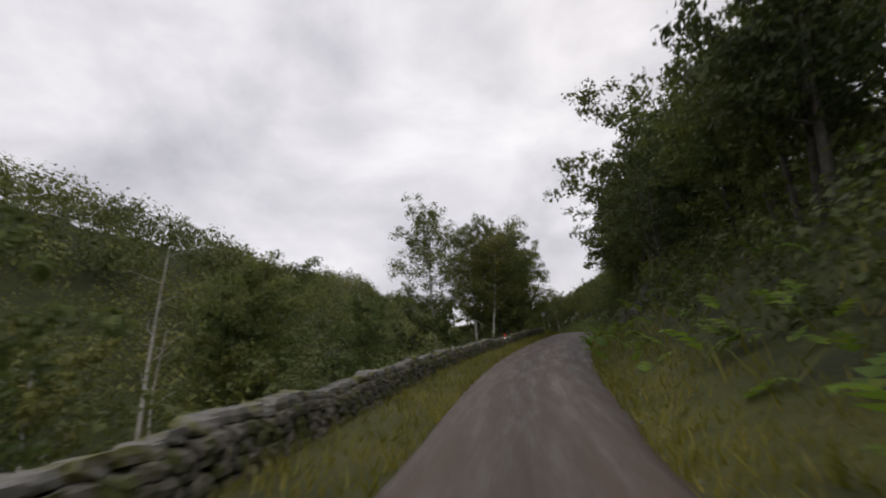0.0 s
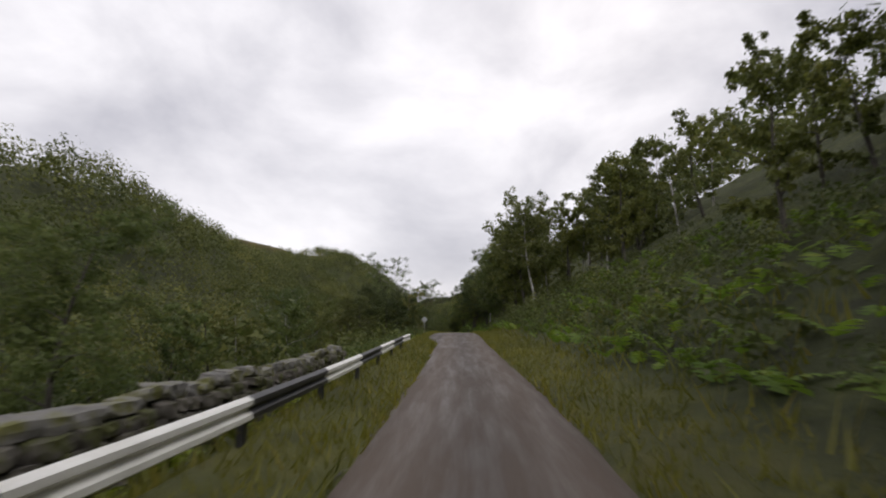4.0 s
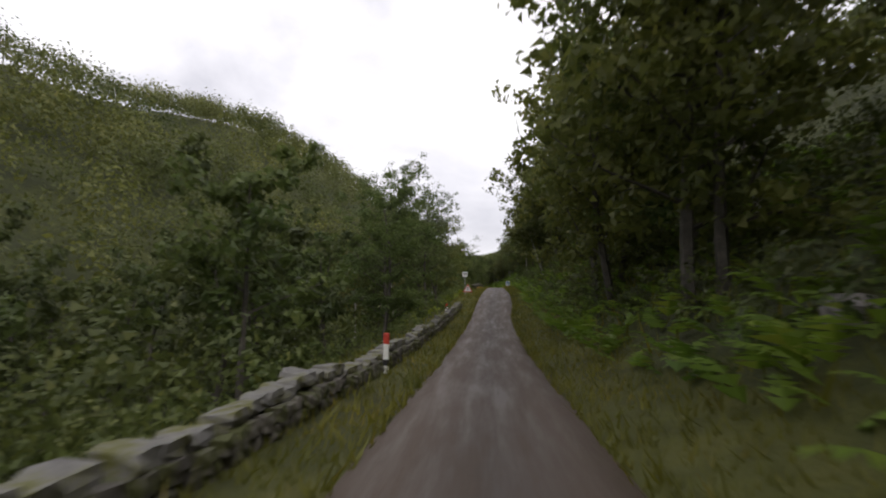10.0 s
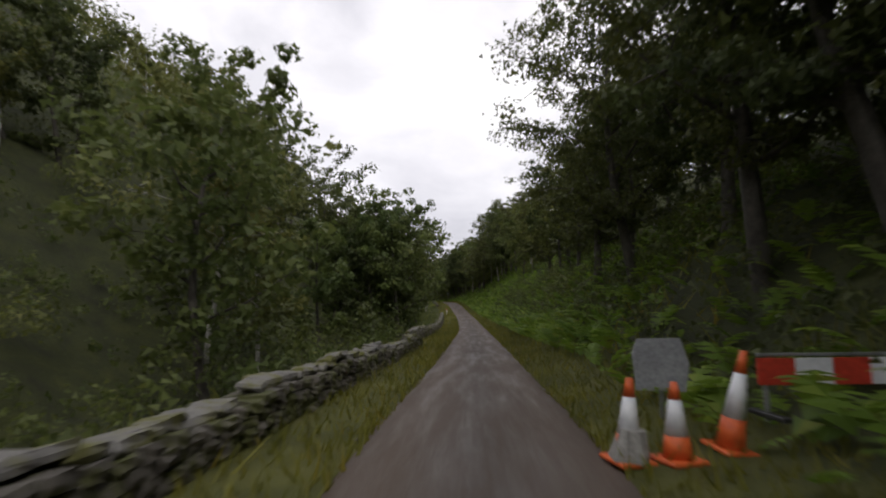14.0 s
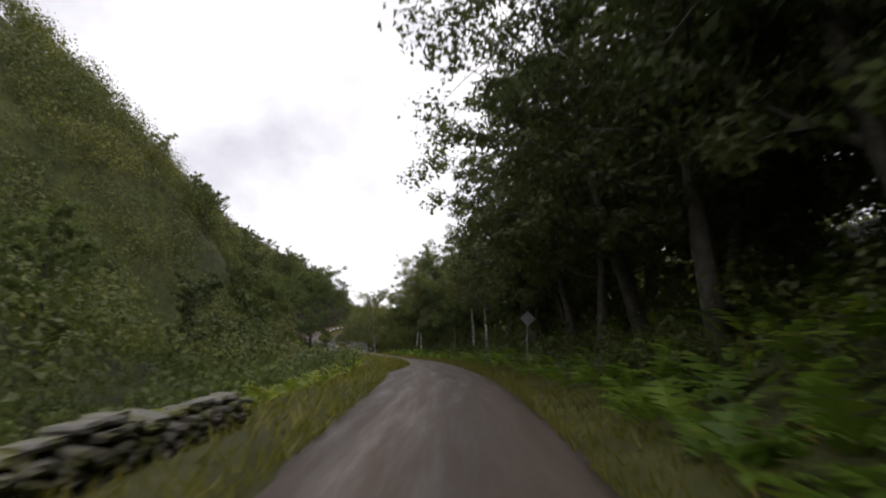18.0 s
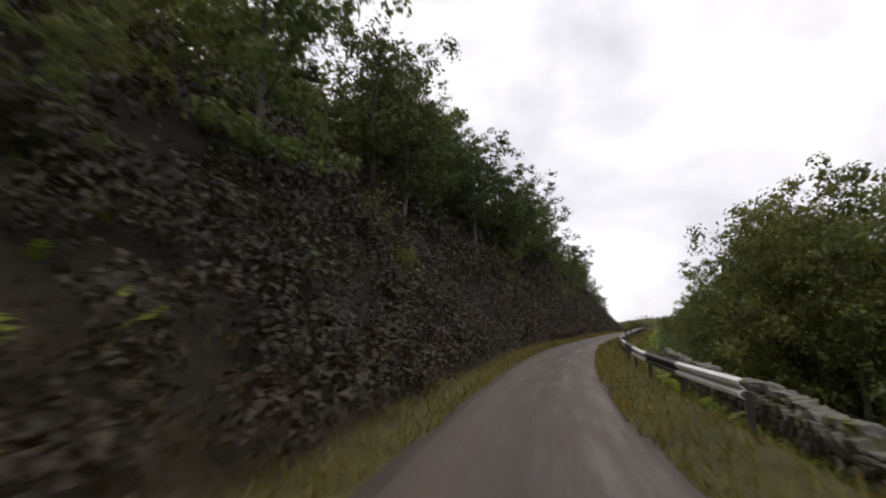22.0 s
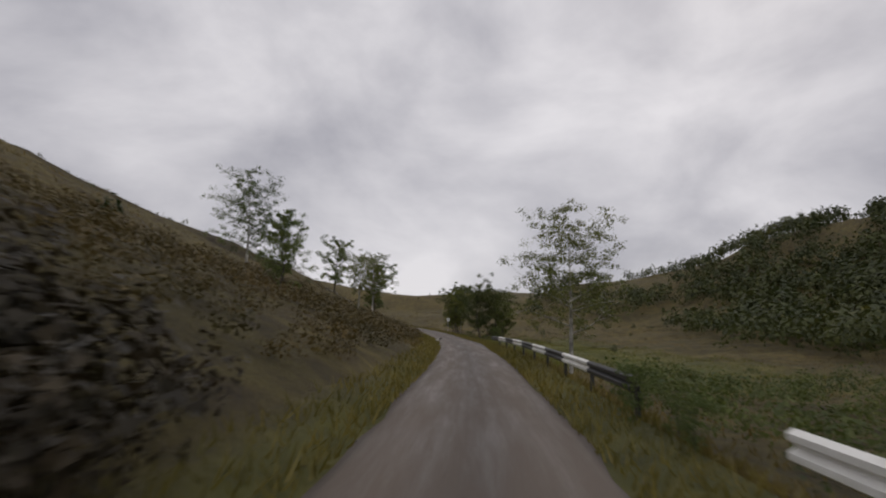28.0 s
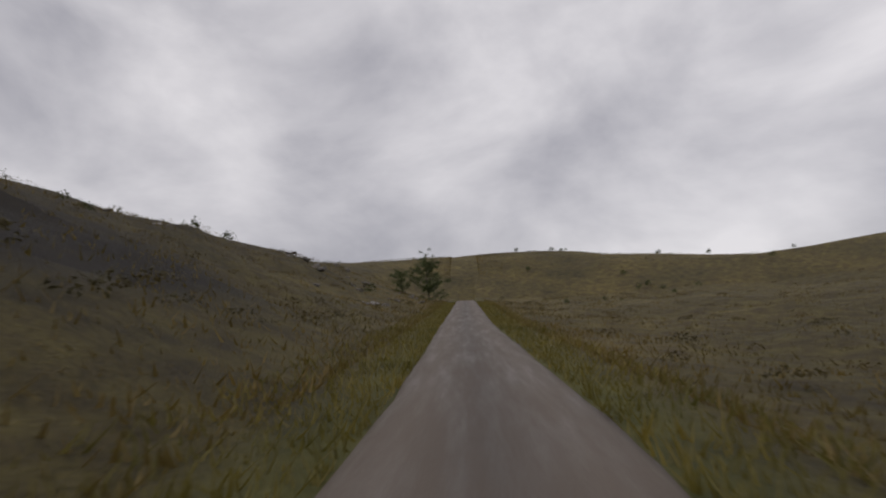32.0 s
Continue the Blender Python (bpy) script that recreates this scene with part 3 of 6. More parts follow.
def leaf_cloud(rng, centres, spreads, per, size, flat=0.7, droop=0.0):
    """Small three-cornered leaves that shingle the outside of a clump round each given point: verts and faces."""
    c = np.repeat(np.asarray(centres, float), per, 0)
    s = np.repeat(np.asarray(spreads, float), per)[:, None]
    n = len(c)
    way = rng.normal(size=(n, 3))
    way /= np.linalg.norm(way, axis=1, keepdims=True)
    r = rng.uniform(0.05, 1, n) ** 0.45
    p = c + way * (1.2 * r)[:, None] * s * np.array([1, 1, flat])
    p[:, 2] -= droop * np.abs(rng.normal(size=n))
    out = way + 0.5 * rng.normal(size=(n, 3)) + np.array([0, 0, 0.3])
    a = np.cross(out, rng.normal(size=(n, 3)))
    a /= np.maximum(np.linalg.norm(a, axis=1, keepdims=True), 1e-6)
    b = np.cross(out, a)
    b /= np.maximum(np.linalg.norm(b, axis=1, keepdims=True), 1e-6)
    sz = (size * rng.uniform(0.7, 1.25, n) * (1.5 - 0.7 * r))[:, None]
    v = np.stack([p - a * sz + b * sz * 0.7, p - a * sz - b * sz * 0.7, p + a * sz], 1).reshape(-1, 3)
    f = np.arange(3 * n).reshape(-1, 3)
    return v, f


def grow(rng, h, lean, spread, limbs, crown_from, thick, twist, sub=3, leafy_twigs=True):
    """A trunk with limbs and twigs: the tubes, and the points where leaves sit."""
    verts, faces, tips = [], [], []
    k = 7
    bx, by = rng.normal(size=2) * twist
    path = []
    for i in range(k):
        f = i / (k - 1)
        path.append((lean[0] * h * f ** 1.4 + bx * math.sin(3.1 * f) * h, lean[1] * h * f ** 1.4 + by * math.sin(2.6 * f + 0.5) * h, h * 0.93 * f - 0.5 * (i == 0)))
    rad = [thick * (1 - 0.85 * i / (k - 1)) for i in range(k)]
    tube(path, rad, 7 if sub > 2 else 5, verts, faces)
    for j in range(limbs):
        f = crown_from + (1 - crown_from) * (j + rng.uniform(0, 0.8)) / limbs
        f = min(f, 0.97)
        i = int(f * (k - 1))
        g = f * (k - 1) - i
        o = Vector(path[i]).lerp(Vector(path[min(i + 1, k - 1)]), g)
        az = rng.uniform(0, 6.28) if j else 1.0
        az = j * 2.4 + rng.uniform(-0.5, 0.5)
        g = (f - crown_from) / (1 - crown_from + 1e-6)
        ln = spread * h * (0.5 + 0.55 * math.sin(3.14 * (0.75 * g + 0.15))) * rng.uniform(0.75, 1.15)
        up = rng.uniform(0.25, 0.8)
        q, pts = o.copy(), [o.copy()]
        d = Vector((math.cos(az), math.sin(az), up)).normalized()
        for st in range(4):
            q = q + d * ln / 4
            d = (d + Vector((rng.normal() * 0.22, rng.normal() * 0.22, rng.normal() * 0.16 + 0.04))).normalized()
            pts.append(q.copy())
        r0 = thick * (1 - 0.8 * f) * 0.5
        tube(pts, [r0, r0 * 0.75, r0 * 0.55, r0 * 0.35, r0 * 0.15], 4 if sub > 2 else 3, verts, faces)
        for st in range(1, 5):
            tips.append((pts[st], ln * 0.15))
            for _ in range(sub):
                e = pts[st] + Vector((rng.uniform(-1.4, 1.4), rng.uniform(-1.4, 1.4), rng.uniform(-0.8, 1.1))) * ln * 0.28
                if leafy_twigs or _ < 1:
                    tube([pts[st], pts[st].lerp(e, 0.55) + Vector((0, 0, 0.05)), e], [r0 * 0.3, r0 * 0.2, r0 * 0.08], 3, verts, faces)
                tips.append((e, ln * (0.15 if sub < 4 else 0.13)))
    tips.append((Vector(path[-1]), spread * h * 0.14))
    return verts, faces, tips


PROTO = {}


def tree_kind(name, count, h, lean, spread, limbs, crown_from, thick, twist, leaves, size, bark, leaf, sub=3, flat=0.75, droop=0.0, label="", category="tree"):
    """Builds a few individuals of a kind once; they are copied to their places later."""
    PROTO[name] = []
    for v in range(count):
        rng = np.random.RandomState(100 + 17 * len(PROTO) + v)
        lv = (lean[0] + rng.normal() * 0.04, lean[1] + rng.normal() * 0.04)
        tv, tf, tips = grow(rng, h, lv, spread, limbs, crown_from, thick, twist, sub, not name.endswith("2"))
        trunk = mesh_from("trunk", [tuple(p) for p in tv], tf, bark, True)
        crown = None
        if leaves:
            per = max(1, leaves // len(tips))
            lvx, lfx = leaf_cloud(rng, [t[0] for t in tips], [t[1] for t in tips], per, size, flat, droop)
            crown = mesh_from("crown", lvx, lfx, leaf)
        PROTO[name].append((trunk, crown, label, category, h))


TREES = [0]


def plant(kind, u, d, h, turn=None, label=None, group=None, lift=0.0, tilt=(0, 0), variant=None):
    """A tree h metres high at station u, d metres from the road's middle."""
    protos = PROTO[kind]
    k = TREES[0] if variant is None else variant
    TREES[0] += 1
    trunk, crown, lab, cat, h0 = protos[k % len(protos)]
    p = spot(u, d, lift)
    s = h / h0
    turn = (TREES[0] * 97.3) % 360 if turn is None else turn
    m = Matrix.Translation(p) @ Euler((radians(tilt[0]), radians(tilt[1]), 0)).to_matrix().to_4x4() @ pose(0, 0, 0, 0, 0, turn) @ Matrix.Diagonal((s, s, s, 1))
    e = empty("tree", label or lab, cat, m, group or "")
    part_of("trunk", trunk, e)
    if crown:
        part_of("crown", crown, e)
    return e


tree_kind("birch", 4, 9.0, (0.05, 0.0), 0.27, 13, 0.34, 0.11, 0.03, 13000, 0.051, M_BIRCH, M_LEAF_B, 4, 0.7, 0.15, "slender silver birch with pale bark and airy leaves")
tree_kind("birch2", 4, 9.0, (0.05, 0.0), 0.27, 13, 0.34, 0.11, 0.03, 4800, 0.09, M_BIRCH, M_LEAF_B, 4, 0.7, 0.15, "slender silver birch with pale bark and airy leaves")
tree_kind("alder", 4, 9.0, (0.03, 0.02), 0.36, 14, 0.14, 0.15, 0.05, 13500, 0.073, M_BARK, M_LEAF, 2, 0.7, 0.0, "bushy green broadleaf tree with dark bark")
tree_kind("alder2", 4, 9.0, (0.03, 0.02), 0.36, 14, 0.14, 0.15, 0.05, 5000, 0.118, M_BARK, M_LEAF, 2, 0.7, 0.0, "bushy green broadleaf tree with dark bark")
tree_kind("oak", 3, 9.0, (0.0, 0.0), 0.40, 14, 0.20, 0.20, 0.06, 13500, 0.073, M_BARK, M_LEAF_D, 2, 0.6, 0.0, "dark spreading oak with crooked limbs")
tree_kind("oak2", 3, 9.0, (0.0, 0.0), 0.40, 14, 0.20, 0.20, 0.06, 5000, 0.118, M_BARK, M_LEAF_D, 2, 0.6, 0.0, "dark spreading oak with crooked limbs")
tree_kind("woodside", 4, 8.0, (0.02, 0.0), 0.38, 11, 0.10, 0.12, 0.05, 5600, 0.08, M_BARK, M_LEAF, 2, 0.8, 0.0, "leafy tree below the road")
tree_kind("wood", 6, 8.0, (0.03, 0.0), 0.36, 9, 0.10, 0.14, 0.04, 2600, 0.14, M_BARK, M_LEAF, 1, 0.8, 0.0, "broadleaf tree standing in the wood")
tree_kind("thicket", 4, 8.0, (0.0, 0.0), 0.38, 9, 0.08, 0.13, 0.05, 2600, 0.14, M_BARK, M_LEAF_D, 1, 0.8, 0.0, "dark-leaved tree standing in the wood")
tree_kind("birchwood", 4, 8.0, (0.05, 0.0), 0.28, 9, 0.24, 0.10, 0.03, 2200, 0.12, M_BIRCH, M_LEAF_B, 1, 0.7, 0.1, "pale-stemmed birch standing in the wood")
tree_kind("shrub", 4, 3.0, (0.0, 0.0), 0.45, 10, 0.04, 0.05, 0.05, 2600, 0.05, M_BARK, M_LEAF, 2, 0.9, 0.0, "leafy green shrub by the roadside", "shrub")
tree_kind("dead", 2, 9.0, (0.02, 0.0), 0.16, 6, 0.55, 0.11, 0.02, 0, 0.1, M_DEAD, M_LEAF, 1, 0.7, 0.0, "bare bleached dead birch with forked top", "dead tree")
tree_kind("lone", 3, 8.0, (0.0, 0.0), 0.36, 16, 0.30, 0.13, 0.05, 11000, 0.055, M_BIRCH, M_LEAF_B, 4, 0.55, 0.05, "lone birch with a rounded open crown")

tree_kind("airy", 4, 9.0, (0.03, 0.0), 0.30, 14, 0.30, 0.12, 0.06, 10000, 0.052, M_BARK, M_LEAF_B, 4, 0.65, 0.05, "airy riverside alder with dark crooked stems")
tree_kind("slim", 2, 8.0, (-0.10, 0.0), 0.155, 20, 0.46, 0.09, 0.03, 8000, 0.052, M_BIRCH, M_LEAF_B, 4, 0.8, 0.1, "thin leaning birch with a high crown")
tree_kind("bush", 3, 7.0, (0.0, 0.0), 0.55, 16, 0.05, 0.12, 0.08, 16000, 0.07, M_BARK, M_LEAF_D, 2, 0.7, 0.0, "dense rounded bush of several stems", "bush")

# trees that can be told apart, beside the road
plant("dead", 0.46, -11.2, 9.0, 40, variant=0)
plant("dead", 0.56, -13.0, 7.0, 10, variant=1)
plant("alder", 0.75, -13.5, 10.0, 40)
plant("alder", 0.9, -15.0, 10.5, 150)
for tu, td, th, ta in ((6.42, -11.5, 9.5, 20), (6.5, -9.5, 8.0, 140), (6.58, -12.5, 11.0, 260), (6.68, -10.2, 9.5, 80), (6.3, -13.0, 9.0, 200)):
    plant("oak", tu, td, th, ta, "dark leafy tree crowding the river bank")
for tu, td, th, ta in ((6.66, 6.2, 12.0, 30), (6.78, 6.0, 12.5, 150), (6.92, 6.6, 12.5, 270)):
    plant("alder", tu, td, th, ta, "tall leafy tree at the foot of the bank")
plant("alder", 1.2, -13, 8.0)
plant("birch", 1.52, -11.0, 16.5, 200, "tall silver birch behind the roadside wall", variant=1)
plant("birch", 1.62, -8.5, 14.5, 80)
plant("birch", 1.58, -6.9, 13.5, 310)
plant("alder", 1.66, -6.6, 11.5, 20)
plant("alder", 1.80, -5.6, 10.5, 120)
plant("birch", 1.95, -6.0, 10)
plant("alder", 2.02, -8.0, 11)
plant("oak", 2.32, -10.3, 13.5, 15, "tall oak with spreading crown behind the roadside wall", variant=0)
plant("alder", 2.4, -11.5, 13.5, 105)
plant("oak", 2.5, -13.8, 12.5, 205, variant=2)
plant("alder", 2.26, -8.9, 11.5, 305)
plant("slim", 3.38, -4.9, 9.8, 5, "thin leaning birch beside the crash barrier", variant=0)
plant("alder", 4.4, -9, 6.5)
plant("birch", 5.2, -12, 7.5)
plant("airy", 6.75, -13.5, 17.0, 60, "large broadleaf tree on the river bank", variant=1)
plant("birch", 6.6, -17, 12.0)
plant("alder", 6.35, -20, 12.0)
plant("airy", 7.45, -6.0, 13.5, 120, "leaning dark-stemmed tree behind the roadside wall", variant=2)
plant("birch", 7.32, -8.5, 9.0, 30, tilt=(0, 14))
plant("birch", 7.28, -9.5, 8.5, 70, tilt=(0, 18))
plant("birch", 8.42, -7.5, 11.5, 20)
plant("alder", 8.5, -9.5, 12.5, 150)
plant("alder", 8.62, -6.5, 9.5, 250)
plant("birch", 8.85, -6.8, 8.5, 300)
plant("alder", 9.02, -7.2, 9.0, 50)
plant("airy", 9.33, -5.4, 11.5, 100, "airy dark-stemmed tree leaning out over the roadside wall", variant=3, tilt=(0, 20))
plant("oak", 9.25, -8.0, 11.0)
plant("alder", 10.9, -5.5, 8.0, 10)
plant("airy", 11.34, -7.2, 12.5, 90, variant=0)
plant("airy", 11.55, -5.6, 10.5, 200, variant=1)
plant("airy", 11.66, -4.9, 10.0, 20, variant=2)
plant("alder", 11.9, -6.5, 8.5)
plant("oak", 12.3, -9.5, 12.0)
plant("birch", 16.95, -9.0, 9.0)
plant("birch", 17.38, -6.3, 12.0, 250, "tall birch with several stems by the river", variant=1)
plant("birch", 17.44, -7.6, 12.5, 130, variant=2)
plant("birch", 17.52, -5.8, 10.0, 10, variant=3)
plant("birch", 17.95, 5.6, 12.0, 160, "tall open birch rising from the bracken bank", variant=0)
plant("birch", 17.86, 7.2, 10.5, 60, "tall open birch rising from the bracken bank", variant=2)
plant("oak", 18.62, 5.4, 10.5, 30, "crooked oak leaning over the road", variant=0, tilt=(0, -14))
plant("oak", 18.2, 6.6, 12.5, 165, "tall dark oak overhanging the road", variant=0)
plant("alder", 18.27, 7.8, 13.5, 265)
plant("oak", 18.36, 5.6, 13.0, 75, "tall dark oak overhanging the road", variant=2, tilt=(0, -12))
plant("alder", 18.44, 7.2, 14.0, 15)
plant("oak", 18.52, 6.2, 13.5, 210, variant=1, tilt=(0, -8))
plant("alder", 18.72, 5.8, 13.0, 320, tilt=(0, -10))
plant("oak", 18.95, 5.6, 12.5, 140, variant=0, tilt=(0, -10))
plant("alder", 19.1, 6.4, 12.5, 65)
plant("oak", 20.56, 7.6, 9.6, 25, "dark spreading oak beside the bridge", variant=2)
plant("alder", 20.62, 9.5, 11.5, 195)
plant("oak", 20.66, 11.5, 13.5, 95, variant=0)
plant("alder", 20.44, 7.6, 8.0, 285)
for k in range(18):
    plant("shrub", 20.28 + 0.05 * k, -6.4 - 1.7 * (k * 7 % 5) - 0.05 * k, 1.7 + 0.4 * (k % 3), label="leafy riverside willow bush", group="bushes by the bridge")
plant("shrub", 20.48, 5.0, 3.5)
plant("shrub", 20.36, 4.6, 3.2)
plant("oak", 18.8, 6.4, 10.0, 130, variant=1, tilt=(0, -10))
plant("birch", 19.25, 4.9, 10.0, 45, tilt=(0, -8))
plant("birch", 19.4, 5.5, 10.5, 145)
plant("alder", 19.55, 5.2, 9.5, 245)
plant("oak", 19.8, 6.5, 10.0)
plant("oak", 20.05, 9.0, 10.0, 60)
plant("birch", 19.96, 4.6, 12.0, 35)
plant("birch", 20.08, 4.6, 11.5, 130)
plant("alder", 19.86, 5.2, 9.5, 240)
plant("alder", 20.27, 8.5, 9.0, 160)
plant("oak", 20.38, 10.5, 11.0, 200)
plant("alder", 20.45, 8.5, 9.0, 260)
plant("alder", 19.95, -7.4, 9.5, 40, "alder overhanging the river beside the bridge", variant=1)
plant("alder", 20.8, 8.8, 14.0, 140, "leafy alder rising beside the bridge")
for k in range(6):
    plant("shrub", 20.5 + 0.04 * k, 4.4 + 0.9 * (k % 3), 1.5 + 0.3 * (k % 3), label="rounded bright green bush beside the bridge", group="bushes by the bridge")
plant("birch", 20.92, 5.2, 12.5, 180, "slim white-stemmed birch beside the bridge", variant=0, tilt=(0, -8))
plant("birch", 21.48, 6.6, 9.6, 10, "forked silver birch below the roadside wall", variant=1)
plant("birch", 21.75, 7.4, 9.0)
for k in range(14):
    plant("shrub", 21.4 + 0.07 * k, -7.6 - 0.9 * (k % 4), 2.4 + 0.5 * (k % 3), label="dense dark bush behind the rubble heap", group="bushes behind the rubble")
plant("alder", 22.3, 8.5, 9.0)
plant("alder", 24.45, -9.5, 8.0, 70)
plant("birch", 24.75, -8.5, 6.0, 20)
plant("alder", 25.35, -7.5, 5.0, 120)
plant("oak", 25.62, -8.2, 9.0, 220, "broad tree on top of the heather bank", variant=1)
for k in range(16):
    plant(("alder", "oak", "birch", "alder")[k % 4], 24.55 + 0.115 * k, -7.4 + 0.11 * k - 1.3 * (k % 3), 4.6 - 0.12 * k + 0.7 * (k * 5 % 4), label="stunted tree leaning from the heather bank", group="trees on the heather bank")
for k in range(26):
    plant("shrub", 21.7 + 0.16 * k + 0.05 * (k % 3), -5.2 - 1.9 * (k * 7 % 5) / 2, 1.3 + 0.35 * (k % 4), label="low dark shrub rooted in the heather bank", group="shrubs on the bank")
plant("lone", 26.3, -7.0, 3.5)
plant("lone", 28.77, 4.3, 6.9, 10, "lone birch beside the crash barrier", variant=0)
plant("lone", 28.95, -12.5, 5.5, 60)
plant("alder", 29.02, -11.0, 4.6, 160)
plant("shrub", 28.85, -9.5, 3.0)
plant("lone", 29.9, -8.8, 6.8, 100, "birch clump at the foot of the hill", variant=1)
plant("lone", 30.0, -10.5, 6.2, 200, "birch clump at the foot of the hill", variant=2)
plant("alder", 30.04, -8.6, 6.4, 40, "birch clump at the foot of the hill", variant=2)
plant("alder", 30.68, -14.6, 8.0, 300, "windblown birch on the slope", variant=0)
plant("bush", 30.98, 11.0, 8.6, 10, variant=0)
plant("bush", 31.02, 14.5, 8.4, 130, variant=1)
plant("alder", 30.9, 14.5, 6.5, 240)
plant("alder", 31.46, 11.0, 9.4, 50, "dark tree standing in the meadow", variant=2)
plant("oak", 31.5, 12.0, 9.4, 140, "dark tree standing in the meadow", variant=1)
plant("alder", 31.52, 11.2, 5.8, 230, "dark tree standing in the meadow", variant=0)
plant("shrub", 30.7, 11, 2.2)
plant("lone", 31.58, 13.5, 6.5, 150)
plant("bush", 34.75, -5.6, 6.0, 20, "stunted tree clump on the skyline", variant=0)
plant("bush", 34.8, -10, 3.5, 120, "stunted tree clump on the skyline", variant=1)

# woods
rngw = np.random.RandomState(5)


BAKE = {}


def wood_row(u0, u1, d0, d1, n, kinds, h0, h1, group):
    """A row of trees; of a long row every fourth stands by itself, the rest joins the wood."""
    for k in range(n):
        u = rngw.uniform(u0, u1)
        f = rngw.uniform(0, 1) ** 1.2
        d = d0 + (d1 - d0) * f
        kind = kinds[rngw.randint(len(kinds))]
        if n >= 16 and k % 4:
            BAKE.setdefault(group, []).append((kind + "2" if kind + "2" in PROTO else kind, u, d, rngw.uniform(h0, h1), rngw.uniform(0, 6.28)))
            continue
        plant(kind + "2" if kind + "2" in PROTO else kind, u, d, rngw.uniform(h0, h1), rngw.uniform(0, 360), group=group)


def wood_stuff(u0, u1, d0, d1, n, kinds, h0, h1, name):
    """Woods too far off to tell the trees apart: gathered here, joined into one mesh a wood."""
    for k in range(n):
        u = rngw.uniform(u0, u1)
        d = d0 + (d1 - d0) * rngw.uniform(0, 1) ** 1.2
        BAKE.setdefault(name, []).append((kinds[rngw.randint(len(kinds))], u, d, rngw.uniform(h0, h1), rngw.uniform(0, 6.28)))


near_kinds = ["alder", "oak", "birch", "alder"]
mid_kinds = ["wood", "thicket", "wood", "birchwood"]
# tall riverside trees close to the road
wood_row(12.6, 14.6, -13, -7, 8, ["alder", "birch"], 8, 10, "trees by the river")
wood_row(14.7, 16.6, -14, -6.5, 14, ["alder", "birch", "oak"], 10, 13, "trees by the river")
# right of the road, up the bank
wood_row(0.4, 1.2, 7.0, 10, 11, ["alder", "oak"], 7.2, 9, "trees on the bank")
wood_row(1.2, 2.6, 7.0, 11, 16, ["oak", "alder"], 10, 14, "trees on the bank")
wood_stuff(0.0, 2.8, 12, 22, 20, mid_kinds, 7, 11, "trees on the bank")
wood_stuff(3.3, 5.8, 11.0, 24, 30, mid_kinds, 6.5, 9.5, "trees on the bank")
wood_row(2.5, 3.3, 7, 12, 8, ["alder", "oak"], 9, 11.5, "trees on the bank")
wood_row(3.4, 4.2, 7.5, 11, 8, ["birch", "birch", "alder"], 9, 12, "trees on the bank")
wood_row(5.6, 7.4, 6.5, 12, 22, near_kinds, 10, 13, "trees on the bank")
wood_stuff(5.6, 9, 13, 22, 22, mid_kinds, 7, 11, "trees on the bank")
wood_row(7.2, 8.4, 6.2, 8.2, 5, ["alder", "oak"], 11, 12.5, "trees on the bank")
wood_row(9.15, 9.95, 8.0, 11, 7, ["alder", "oak"], 9, 11.5, "trees on the bank")
wood_row(7.4, 9.4, 9.0, 14, 18, near_kinds, 9, 12, "trees on the bank")
wood_row(9.75, 11.0, 4.8, 8, 18, near_kinds, 9, 12, "trees on the bank")
wood_row(11.0, 14.6, 5.5, 10, 36, near_kinds, 9.5, 13, "trees on the bank")
wood_stuff(9, 14.6, 12, 20, 30, mid_kinds, 7, 11, "trees on the bank")
wood_row(14.6, 17.2, 8.0, 12, 20, near_kinds, 8, 11, "trees on the bank")
wood_row(16.8, 18.2, 8.5, 11, 9, near_kinds, 9, 12, "trees on the bank")
wood_row(17.2, 19.6, 6.0, 10, 20, near_kinds, 8.5, 12, "trees on the bank")
wood_stuff(14.6, 20.2, 12, 22, 36, mid_kinds, 7, 10, "trees on the bank")
# left, down to the river
wood_stuff(0.2, 2.0, -22, -10, 16, mid_kinds, 6, 8, "trees by the river")
wood_stuff(2.4, 6.0, -26, -10, 26, mid_kinds, 5, 8, "trees by the river")
wood_stuff(6.4, 9.4, -24, -8, 34, mid_kinds, 7, 10, "trees by the river")
wood_stuff(9.4, 12.4, -24, -7, 40, mid_kinds, 7, 9.5, "trees by the river")
wood_stuff(12.3, 17.6, -26, -8, 60, mid_kinds, 6, 9, "trees by the river")
wood_stuff(17.1, 18.6, -26, -11, 26, mid_kinds, 3.5, 5.5, "trees by the river")
wood_row(8.3, 9.05, 8.0, 10, 6, ["alder", "oak"], 11, 13, "trees on the bank")
plant("bush", 18.32, 9.5, 7.5, 20, "dense dark bush under the oaks", variant=0)
plant("bush", 18.46, 9.0, 7.0, 120, "dense dark bush under the oaks", variant=1)
wood_stuff(19.0, 20.1, 9.5, 18, 20, mid_kinds, 8, 11, "trees on the bank")
wood_stuff(18.2, 19.2, 11, 20, 18, mid_kinds, 9, 11.5, "trees on the bank")
wood_stuff(18.6, 20.3, -24, -9, 18, mid_kinds, 4, 6, "trees by the river")
# past the bridge: bank on one side, river woods on the other
wood_stuff(20.8, 22.6, -16, -9, 18, ["wood", "thicket"], 5, 8, "trees on the heather bank")
wood_row(22.2, 24.4, -12, -6.5, 22, ["alder", "oak"], 7, 10, "trees on the heather bank")
wood_stuff(20.9, 24.6, -30, -13, 40, mid_kinds, 5, 8, "trees on the heather bank")
wood_stuff(22.5, 23.15, 11, 15, 11, ["woodside"], 10, 12.5, "trees below the road")
